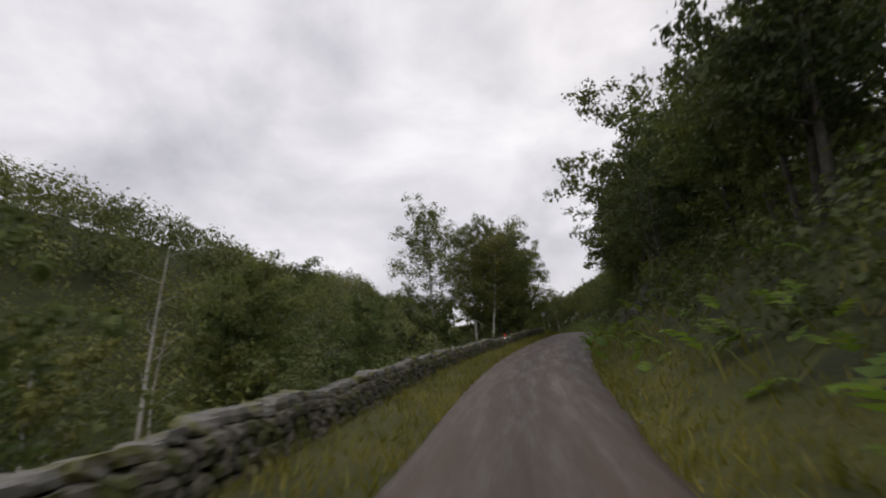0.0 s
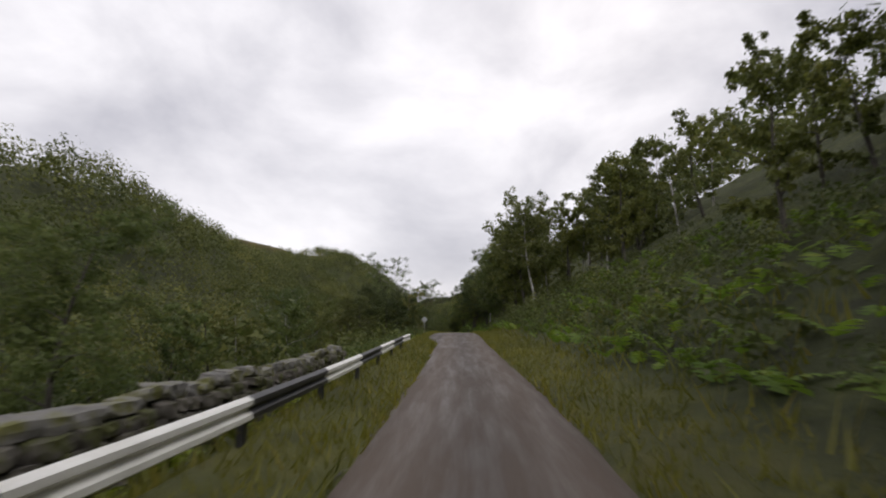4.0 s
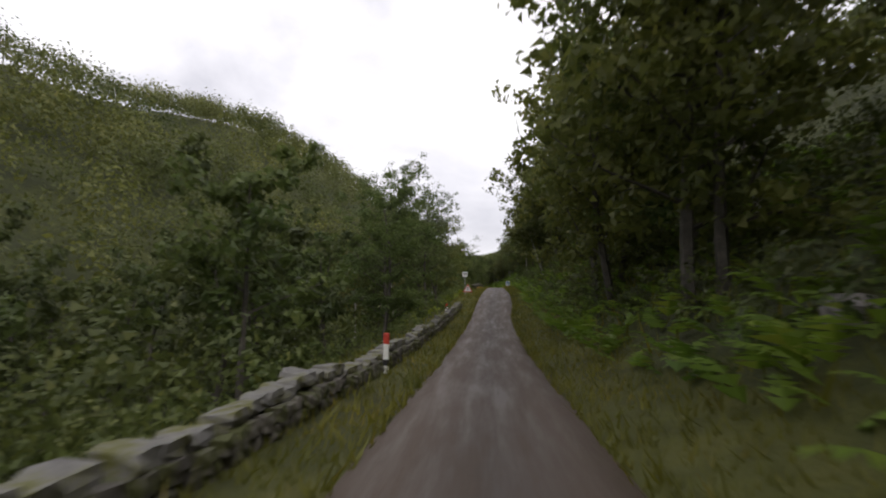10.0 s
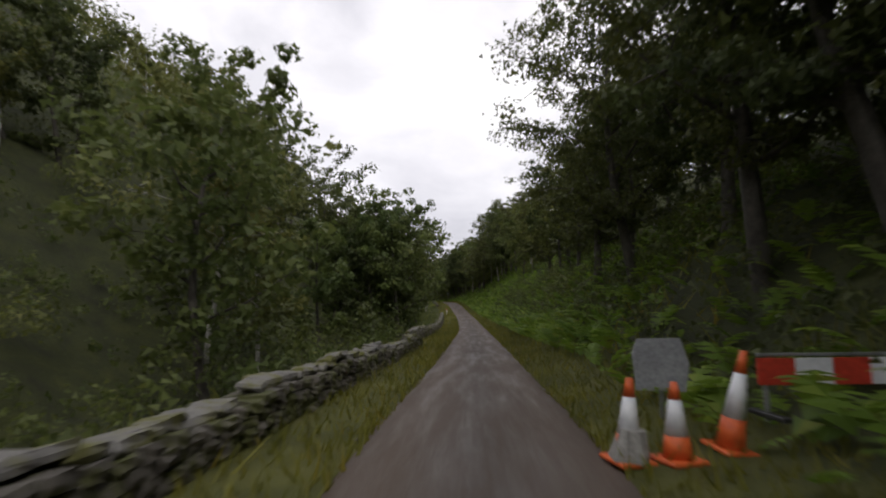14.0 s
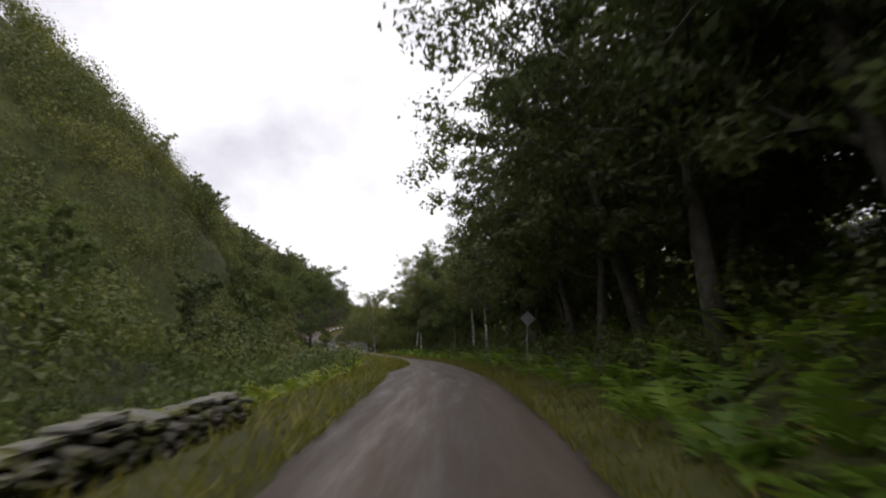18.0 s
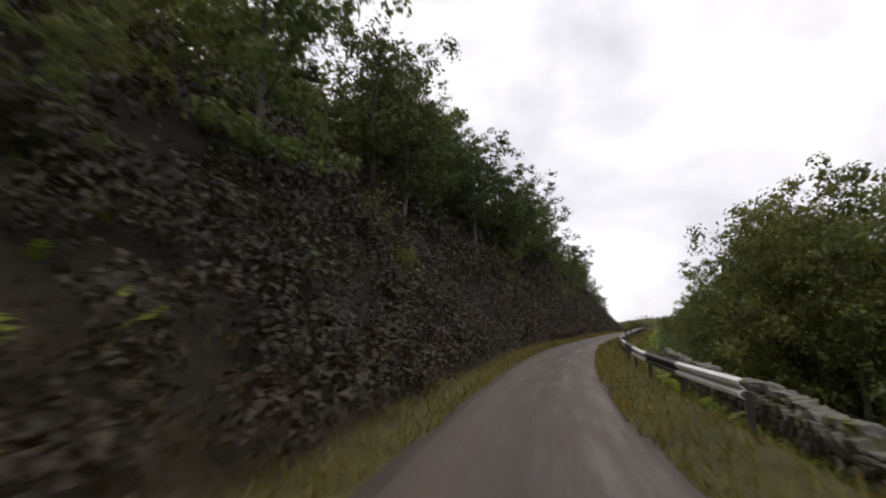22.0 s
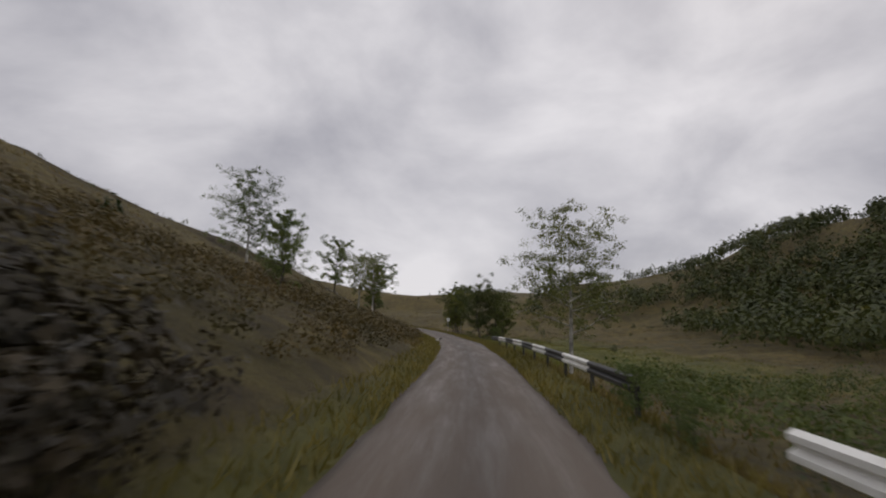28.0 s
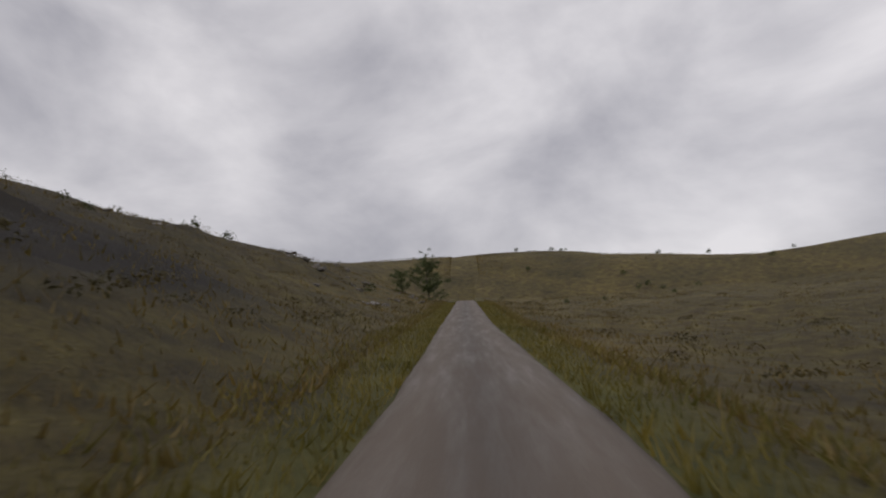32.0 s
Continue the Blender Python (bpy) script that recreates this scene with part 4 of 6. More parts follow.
wood_stuff(23.15, 24.9, 11.5, 17, 20, ["woodside"], 8, 11.2, "trees below the road")
wood_stuff(24.9, 27.0, 10.5, 17, 22, ["woodside"], 6.4, 10.2, "trees below the road")
wood_stuff(21.25, 22.2, 11, 16, 12, ["woodside"], 9.5, 12, "trees below the road")
wood_stuff(21.0, 27.4, 16, 30, 60, mid_kinds, 10, 12.5, "trees below the road")
for tu, td, th, ta in ((23.36, 11.5, 12.2, 20), (23.6, 11.5, 11.0, 140), (23.95, 12.0, 10.5, 260), (24.35, 11.0, 9.5, 310)):
    plant("alder", tu, td, th, ta, "tall alder rising from the river below the road")
for tu, td, th, ta in ((14.22, 9.2, 13.5, 30), (14.34, 7.8, 13.0, 150), (14.46, 7.0, 12.5, 270), (14.6, 7.6, 12.5, 80), (14.78, 6.6, 11.5, 200), (15.05, 7.0, 11.0, 320)):
    plant("oak", tu, td, th, ta, "dark oak crowding the roadworks bank")
for tu, td, th, ta in ((2.5, 7.0, 13.5, 40), (2.7, 7.4, 13.0, 160), (2.92, 7.6, 12.0, 280), (3.15, 8.2, 11.0, 10)):
    plant("alder", tu, td, th, ta, "tall leafy tree on the bank beyond the passing place")
for tu, td, th, ta in ((17.08, 11.0, 14.0, 15), (17.2, 9.8, 13.0, 135), (17.33, 10.4, 13.5, 255), (17.46, 9.6, 14.0, 75), (17.6, 10.6, 13.5, 195)):
    plant("oak", tu, td, th, ta, "dark oak above the bracken bank")
for k in range(11):
    plant("alder", 21.02 + 0.1 * k, -8.8 - 1.1 * (k * 5 % 3), 5.5 + 0.7 * (k * 3 % 4), label="dark leafy tree behind the rubble heap", group="trees behind the rubble")
wood_row(27.2, 28.0, 8, 12, 5, ["alder", "wood"], 6, 8, "trees below the road")



def bake_woods():
    cache = {}
    for name, items in BAKE.items():
        for slot, mats in (("trunks", None), ("crowns", None)):
            by = {}
            for i, (kind, u, d, h, a) in enumerate(items):
                protos = PROTO[kind]
                trunk, crown, lab, cat, h0 = protos[i % len(protos)]
                me = trunk if slot == "trunks" else crown
                if me.name not in cache:
                    v = np.zeros(len(me.vertices) * 3)
                    me.vertices.foreach_get("co", v)
                    ix = np.zeros(len(me.loops), np.int32)
                    me.loops.foreach_get("vertex_index", ix)
                    cache[me.name] = (v.reshape(-1, 3), ix.reshape(-1, len(ix) // len(me.polygons)))
                v, f = cache[me.name]
                s, c, sn = h / h0, math.cos(a), math.sin(a)
                p = plan(u, d)
                w = np.stack([(v[:, 0] * c - v[:, 1] * sn) * s + p[0], (v[:, 0] * sn + v[:, 1] * c) * s + p[1], v[:, 2] * s + float(height(u, d))], -1)
                g = by.setdefault(me.materials[0].name, [me.materials[0], [], [], 0])
                g[1].append(w)
                g[2].append(f + g[3])
                g[3] += len(w)
            for m, vs, fs, _ in by.values():
                nm = name.replace(" ", "_") + ("_stems" if slot == "trunks" else "")
                words = "dark and pale stems of the " if slot == "trunks" else "green leafy crowns of the "
                tagged(new(nm, mesh_from(nm, np.concatenate(vs), np.concatenate(fs), m)), words + name, "woodland", kind="stuff")


bake_woods()

# ---------------- far woods on the hillsides ----------------


def far_wood(name, label, n, ufun, dfun, h0, h1, seed, keep=None, per=34, size=0.55, material=None, wide=1.0):
    rng = np.random.RandomState(seed)
    u, d = ufun(rng, n), dfun(rng, n)
    if keep is not None:
        k = keep(rng, u, d)
        u, d = u[k], d[k]
    p = plan(u, d)
    z = height(u, d)
    n = len(u)
    h = rng.uniform(h0, h1, n)
    r = h * rng.uniform(0.33, 0.5, n) * wide
    # leaf clumps over the outside of each crown
    a = rng.normal(size=(n, per, 3))
    a[..., 2] = np.abs(a[..., 2]) * 1.2 - 0.35
    a /= np.linalg.norm(a, axis=-1, keepdims=True)
    a *= rng.uniform(0.65, 1.08, (n, per, 1)) * (1 + 0.25 * np.sin(3 * np.arctan2(a[..., 1:2], a[..., 0:1]) + rng.uniform(0, 6, (n, 1, 1))))
    c = np.concatenate([p, (z + h * 0.44)[:, None]], -1)[:, None, :] + a * np.stack([r, r, h * 0.45], -1)[:, None, :]
    c = c.reshape(-1, 3)
    m = len(c)
    out = a.reshape(-1, 3) * np.array([1, 1, 0.8]) + 0.35 * rng.normal(size=(m, 3)) + np.array([0, 0, 0.3])
    e1 = np.cross(out, rng.normal(size=(m, 3)))
    e1 /= np.maximum(np.linalg.norm(e1, axis=1, keepdims=True), 1e-6)
    e2 = np.cross(out, e1)
    e2 /= np.maximum(np.linalg.norm(e2, axis=1, keepdims=True), 1e-6)
    s = (size * rng.uniform(0.5, 1.4, m) * np.repeat(h / h1 * (np.clip(np.abs(d) / 45, np.where((d < 0) & (u > 18.3) & (u < 22), 0.5, 0.95), 1.15) if h1 > 4.5 else 1.0), per))[:, None]
    v = np.stack([c - e1 * s + e2 * s * 0.75, c - e1 * s - e2 * s * 0.75, c + e1 * s], 1).reshape(-1, 3)
    me = mesh_from(name, v, np.arange(3 * m).reshape(-1, 3), material or M_WOOD_FAR)
    tone = me.attributes.new("crown_tone", "FLOAT", "POINT")
    tone.data.foreach_set("value", np.repeat(rng.uniform(0, 1, n), per * 3).astype(np.float32))
    return tagged(new(name, me), label, "woodland", kind="stuff")


far_wood("hillside_wood", "dense mixed woodland covering the far river bank", 3000, lambda r, n: r.uniform(-0.5, 20.6, n), lambda r, n: -r.uniform(24, 84, n), 5, 8.5, 21,
         lambda r, u, d: r.uniform(size=len(u)) < np.where(u > 15, np.clip(1.35 - (-d - 24) / 22 * np.clip((u - 15.5) / 2.5, 0, 1), 0.03, 1), 1), per=150, size=0.25)
far_wood("bank_wood", "dense mixed woodland high on the bank", 900, lambda r, n: r.uniform(-0.5, 20.2, n), lambda r, n: r.uniform(22, 60, n), 6, 9, 22, per=60, size=0.45)
far_wood("slope_wood", "scrubby birch wood on the steep heather slope", 1500, lambda r, n: r.uniform(20.3, 25.8, n), lambda r, n: -r.uniform(12, 64, n), 4, 7, 23,
         lambda r, u, d: r.uniform(size=len(u)) < np.clip(1.2 - (-d - 14) / 50, 0.05, 1) * np.clip((26.2 - u) / 2.2, 0, 1), per=130, size=0.23)
far_wood("river_wood", "dense birch and alder wood across the river", 1500, lambda r, n: r.uniform(20.6, 28.2, n), lambda r, n: r.uniform(24, 75, n), 5, 8, 24,
         lambda r, u, d: r.uniform(size=len(u)) < np.clip((28.6 - u) / 1.0, 0, 1), per=90, size=0.30)
far_wood("hill_scrub", "dark scrub and trees scattered on the far hill", 6500, lambda r, n: r.uniform(28.0, 34.5, n), lambda r, n: r.uniform(24, 150, n), 3, 6.5, 25,
         lambda r, u, d: (r.uniform(size=len(u)) < np.clip((d - 22 - 14 * np.clip(u - 29, 0, 3)) / 20, 0, 1) * np.clip((35.5 - u) / 5, 0.02, 1)) & (wave(u * 30, d, 60, 9) > -0.25), per=42, size=0.42, material=M_SCRUB_FAR)
far_wood("moor_bushes", "low dark gorse and willow bushes on the moor", 260, lambda r, n: r.uniform(26.5, 44, n), lambda r, n: np.where(r.uniform(size=n) < 0.5, 1, -1) * r.uniform(9, 80, n), 0.6, 1.8, 26, per=60, size=0.16, material=M_SCRUB_FAR)

# scrub that hides the stems at the foot of the woods
far_wood("riverside_scrub", "dense dark willow and bramble scrub down the river bank", 1400, lambda r, n: r.uniform(-0.3, 20.2, n), lambda r, n: -r.uniform(6.0, 30, n), 1.4, 4.0, 27,
         lambda r, u, d: ~((u > 19.0) & (d > -11)) & ~((u > 16.6) & (u < 19.2) & (d > -9)), per=190, size=0.12, material=M_SCRUB)
far_wood("bank_scrub", "dark brambles, holly and saplings at the foot of the wood", 1250, lambda r, n: r.uniform(0.0, 20.2, n), lambda r, n: r.uniform(3.9, 11, n), 0.8, 2.6, 28,
         lambda r, u, d: (d > 3.9 + 1.6 * r.uniform(size=len(u))) & ~((u > 0.5) & (u < 2.4) & (d < 6.0)) & ~((u > 13.4) & (u < 14.6) & (d < 6.5)) & ~((u > 7.2) & (u < 9.3) & (d < 8)) & ~((u > 16.4) & (u < 18.0) & (d < 9)), per=150, size=0.085, material=M_SCRUB)

far_wood("verge_scrub", "low brambles and saplings crowding the road verge", 1000, lambda r, n: r.uniform(2.6, 20.2, n), lambda r, n: r.uniform(2.75, 5.2, n), 0.4, 1.3, 32,
         lambda r, u, d: (d > 2.75 + 1.2 * r.uniform(size=len(u))) & ~((u > 13.2) & (u < 14.7)) & ~((u > 7.0) & (u < 9.3)) & ~((u > 16.6) & (u < 17.9)) & ~((u > 20.0) & (d < 4)) & ~((u < 6.0) & (d < 4.3)), per=110, size=0.06, material=M_SCRUB)
far_wood("slope_bushes", "rounded green willow bushes covering the steep slope", 1100, lambda r, n: r.uniform(18.2, 22.4, n), lambda r, n: -r.uniform(7.5, 44, n), 1.6, 4.4, 29,
         lambda r, u, d: ~((u > 19.0) & (u < 20.45) & (d > -13)) & ~((u < 19.1) & (d > -10)) & ~((u > 21.1) & (d > -8.2)), per=150, size=0.13, material=M_SCRUB)
far_wood("heather_bank", "dark brown heather and dead bracken in clumps on the steep bank", 2500, lambda r, n: r.uniform(21.5, 28.2, n), lambda r, n: -2.75 - 4.4 * r.uniform(size=n) ** 1.4, 0.6, 1.4, 30,
         lambda r, u, d: (d < -3.0 - 1.0 * np.clip((22.4 - u) / 0.6, 0, 1)) | (r.uniform(size=len(u)) < 0.4), per=140, size=0.075, material=M_HEATHER, wide=1.4)
far_wood("upper_heather_bank", "tall dark heather and scrub towards the top of the bank", 1300, lambda r, n: r.uniform(21.6, 27.4, n), lambda r, n: -r.uniform(6.2, 15, n), 1.0, 2.3, 33, per=130, size=0.11, material=M_HEATHER, wide=1.3)
far_wood("heather_slope", "brown heather clumps on the open hillside above the road", 1400, lambda r, n: r.uniform(27.5, 30.4, n), lambda r, n: -3.4 - 16 * r.uniform(size=n) ** 1.2, 0.35, 0.95, 34,
         lambda r, u, d: (d < -3.4) & (r.uniform(size=len(u)) < np.clip((30.6 - u) / 1.2, 0, 1)), per=100, size=0.06, material=M_HEATHER_MOOR, wide=1.8)
far_wood("roadside_bushes", "green bracken and willow bushes below the crash barrier", 420, lambda r, n: r.uniform(27.6, 29.25, n), lambda r, n: r.uniform(4.2, 26, n), 0.6, 1.9, 35,
         lambda r, u, d: d > 4.5 + 9 * np.clip((u - 28.7) / 0.5, 0, 1), per=100, size=0.085, material=M_SCRUB, wide=1.3)
far_wood("moor_heather", "dull brown heather spreading over the open moor", 1900, lambda r, n: r.uniform(30.2, 36.5, n), lambda r, n: np.where(r.uniform(size=n) < 0.55, -1, 1) * (5.2 + 60 * r.uniform(size=n) ** 1.4), 0.22, 0.6, 36,
         lambda r, u, d: wave(u * 30, d, 22, 14) > -0.15, per=60, size=0.06, material=M_HEATHER_MOOR, wide=2.6)
far_wood("bank_green_scrub", "dark green brambles and whins among the heather", 420, lambda r, n: r.uniform(21.7, 27.2, n), lambda r, n: -3.8 - 11 * r.uniform(size=n) ** 1.2, 0.8, 2.3, 31,
         lambda r, u, d: wave(u * 30, d * 3, 14, 12) > -0.1, per=130, size=0.085, material=M_SCRUB_FAR)

# ---------------- undergrowth ----------------


def scatter_blades(name, label, n, u, d, h0, h1, wid, seed, material, category="grass"):
    """Upright tapering blades in small tufts, as one mesh."""
    rng = np.random.RandomState(seed)
    p = plan(u, d)
    z = height(u, d) - 0.03
    n = len(u)
    h = rng.uniform(h0, h1, n) * (0.7 + 0.6 * rng.uniform(size=n))
    a = rng.uniform(0, 6.28, n)
    lean = rng.normal(size=(n, 2)) * 0.5 * h[:, None]
    w = wid * rng.uniform(0.6, 1.4, n)
    b = np.concatenate([p, z[:, None]], -1)
    off = np.stack([np.cos(a) * w, np.sin(a) * w, 0 * a], -1)
    tip = b + np.concatenate([lean, h[:, None]], -1)
    v = np.stack([b - off, b + off, tip], 1).reshape(-1, 3)
    f = np.arange(3 * n).reshape(-1, 3)
    me = mesh_from(name, v, f, material)
    return tagged(new(name, me), label, category, kind="stuff")


def verge(rng, n, u0, u1, inner, outer, sides=(-1, 1)):
    u = rng.uniform(u0, u1, n)
    s = np.where(rng.uniform(size=n) < 0.5, sides[0], sides[1])
    w = np.where(s < 0, np.interp(u, W_U, WL), np.interp(u, W_U, WR))
    d = s * (w + inner + (outer - inner) * rng.uniform(size=n) ** 1.3)
    k = (u < 20.42) | (u > 21.0)
    return u[k], d[k]


rg = np.random.RandomState(40)
u, d = verge(rg, 170000, -0.2, 21.5, -0.08, 2.3)
scatter_blades("verge_grass", "short green grass along the road verges", 0, u, d, 0.10, 0.30, 0.02, 41, M_GRASS)
u, d = verge(rg, 100000, 21.5, 34.5, -0.05, 2.4)
keep = (d > -2.7 - 0.25 * rg.uniform(size=len(d))) | (u > 29.4) | (u < 22.5)
u, d = u[keep], d[keep]
scatter_blades("yellowed_verge_grass", "long yellow-green grass along the road verges", 0, u, d, 0.10, 0.32, 0.02, 42, M_VERGE2)
n = 150000
u = rg.uniform(26.5, 36.5, n)
d = np.where(rg.uniform(size=n) < 0.5, -1, 1) * (3.0 + 60 * rg.uniform(size=n) ** 2)
keep = (d > 0) | (u > 29.0)
u, d = u[keep], d[keep]
scatter_blades("moor_tussocks", "rough olive and straw-coloured moor grass", 0, u, d, 0.10, 0.30, 0.03, 43, M_MOORGRASS)
n = 40000
u, d = rg.uniform(29.1, 31.4, n), 3.2 + 28 * rg.uniform(size=n) ** 1.5
scatter_blades("meadow_grass", "bright yellow-green grass of the small meadow", 0, u, d, 0.10, 0.28, 0.025, 45, M_GRASS)
n = 22000
u = rg.uniform(0, 20.2, n)
d = np.where(rg.uniform(size=n) < 0.45, -1, 1) * rg.uniform(3.4, 7.5, n)
scatter_blades("bank_grass", "tall coarse grass on the wooded banks", 0, u, d, 0.3, 0.7, 0.035, 44, M_GRASS)


def bracken(name, label, u, d, seed, material, size=1.0, lift=0.0):
    """Arching fronds with paired leaflets, one mesh."""
    rng = np.random.RandomState(seed)
    n = len(u)
    p = plan(u, d)
    z = height(u, d) - 0.05
    ln = size * rng.uniform(0.6, 1.25, n)
    az = rng.uniform(0, 6.28, n)
    dr = np.stack([np.cos(az), np.sin(az)], -1)
    sd = np.stack([-np.sin(az), np.cos(az)], -1)
    rise = rng.uniform(0.5, 1.0, n)
    V, F, count = [], [], 0
    K = 6
    base = np.concatenate([p, z[:, None]], -1)
    for k in range(K):
        f0, f1 = 0.15 + 0.8 * k / K, 0.15 + 0.8 * (k + 1) / K
        fm = (f0 + f1) / 2

        def along(f):
            r = (ln * f * 0.75)[:, None] * dr
            hz = ln * rise * (1.5 * f - 0.95 * f * f)
            return base + np.concatenate([r, hz[:, None]], -1)
        a, b, c = along(f0), along(f1), along(fm + 0.12)
        w = ln * 0.36 * (1 - fm) ** 0.8 * min(1, 3 * fm)
        for s in (-1, 1):
            t = c + np.concatenate([s * sd * w[:, None], (-0.22 * w)[:, None]], -1)
            V += [a, b, t]
            F.append(count)
            count += 3
    v = np.stack(V, 1).reshape(-1, 3)
    tri = np.array([[q, q + 1, q + 2] for q in F])
    f = (np.arange(n)[:, None, None] * count + tri[None]).reshape(-1, 3)
    me = mesh_from(name, v, f, material)
    return tagged(new(name, me), label, "bracken", kind="stuff")


rb = np.random.RandomState(50)
u = np.concatenate([rb.uniform(6.3, 8.4, 2600), rb.uniform(8.4, 9.9, 2600), rb.uniform(2.6, 6.3, 1500), rb.uniform(9.3, 14.6, 4200), rb.uniform(14.6, 18.4, 6200), rb.uniform(18.4, 20.3, 1300), rb.uniform(0, 2.6, 500), rb.uniform(16.6, 18.1, 2200)])
d = np.where(((u > 6.3) & (u < 9.9)) | ((u > 16.4) & (u < 18.2)), 2.45, 2.85) + 9.5 * rb.uniform(size=len(u)) ** 1.25
d = np.where((u > 2.6) & (u < 6.0), d + 1.2, d)
bracken("bracken_bank", "lush green bracken covering the roadside bank", u, d, 51, M_FERN, 1.25)
u = np.concatenate([rb.uniform(17.6, 20.2, 700), rb.uniform(2.0, 6.2, 700), rb.uniform(11.4, 12.4, 300), rb.uniform(20.9, 22.2, 300)])
d = -4.2 - 6 * rb.uniform(size=len(u)) ** 1.4
bracken("bracken_river_side", "green bracken behind the roadside wall", u, d, 52, M_FERN, 0.9)
u = np.concatenate([rb.uniform(21.2, 28.2, 1500)])
d = 3.6 + 5 * rb.uniform(size=len(u)) ** 1.4
bracken("bracken_below_barrier", "green bracken and weeds below the crash barrier", u, d, 53, M_FERN, 0.8)
for k, (fu, fd, cnt) in enumerate(((2.52, 4.6, 9), (7.38, 4.5, 11), (7.55, 5.4, 6), (8.9, 6.3, 6), (3.4, 6.0, 10), (12.6, -2.5, 5))):
    u = fu + rb.normal(size=cnt) * 0.008
    bracken("autumn_fern", "single fern turned orange-brown among green bracken", u, fd + rb.normal(size=cnt) * 0.25, 60 + k, M_FERN_DRY, 1.0)


def undergrowth(name, label, u, d, per, spread, size, seed, material, lift=0.35, cat="undergrowth"):
    rng = np.random.RandomState(seed)
    p = plan(u, d)
    c = np.concatenate([p, (height(u, d) + lift * rng.uniform(0.1, 1.6, len(u)))[:, None]], -1)
    v, f = leaf_cloud(rng, c, np.full(len(u), spread) * rng.uniform(0.5, 1.4, len(u)), per, size, 0.7)
    return tagged(new(name, mesh_from(name, v, f, material)), label, cat, kind="stuff")


ru_ = np.random.RandomState(70)
n = 5200
u, d = ru_.uniform(0, 20.2, n), 4.2 + 11 * ru_.uniform(size=n) ** 1.2
undergrowth("bank_undergrowth", "brambles and saplings under the trees", u, d, 26, 0.5, 0.085, 71, M_LEAF_D, 0.7)
n = 5200
u, d = ru_.uniform(0, 20.4, n), -4.3 - 13 * ru_.uniform(size=n) ** 1.1
undergrowth("river_undergrowth", "brambles and willow scrub down the river bank", u, d, 26, 0.5, 0.085, 72, M_LEAF, 0.7)
n = 3200
u, d = ru_.uniform(16.7, 20.2, n), -7 - 22 * ru_.uniform(size=n)
undergrowth("slope_scrub", "low green scrub covering the slope across the river", u, d, 24, 0.6, 0.10, 76, M_LEAF, 0.8)
n = 3000
u, d = ru_.uniform(20.9, 28.0, n), 5.0 + 9 * ru_.uniform(size=n)
undergrowth("low_scrub", "dense green scrub below the road", u, d, 28, 0.5, 0.085, 73, M_LEAF, 0.7)
# ---------------- stones ----------------


def stone_mesh(name, seed, material, cuts=1):
    bm = bmesh.new()
    bmesh.ops.create_cube(bm, size=1.0)
    bmesh.ops.subdivide_edges(bm, edges=bm.edges[:], cuts=cuts, use_grid_fill=True)
    r = random.Random(seed)
    for v in bm.verts:
        c = v.co.copy()
        q = noise.noise(c * 1.9 + Vector((seed * 3.1, 0, 0)))
        v.co = c * (0.86 + 0.3 * q) * (1.0 - 0.13 * max(0, c.length - 0.62) / 0.25) + Vector((r.uniform(-1, 1), r.uniform(-1, 1), r.uniform(-1, 1))) * 0.045
    me = bpy.data.meshes.new(name)
    bm.to_mesh(me)
    bm.free()
    me.materials.append(material)
    return me


STONES = [stone_mesh("stone", s, M_STONE) for s in range(7)]
COPES = [stone_mesh("coping_stone", 20 + s, M_COPE) for s in range(5)]
DARK_ROCKS = [stone_mesh("rock", 90 + s, M_ROCK_DARK, 2) for s in range(6)]
ROCKS = [stone_mesh("rock", 40 + s, M_ROCK, 2) for s in range(6)]
RUBBLE = [stone_mesh("stone", 60 + s, M_SAND, 1) for s in range(5)]


def arrays(me):
    v = np.zeros(len(me.vertices) * 3)
    me.vertices.foreach_get("co", v)
    return v.reshape(-1, 3), np.array([p.vertices[:] for p in me.polygons])


STONE_A = [arrays(m) for m in STONES]
BACK_A = [arrays(m) for m in [stone_mesh("stone", 80 + s, M_STONE, 0) for s in range(5)]]
COPE_A = [arrays(m) for m in COPES]
rs_ = np.random.RandomState(80)


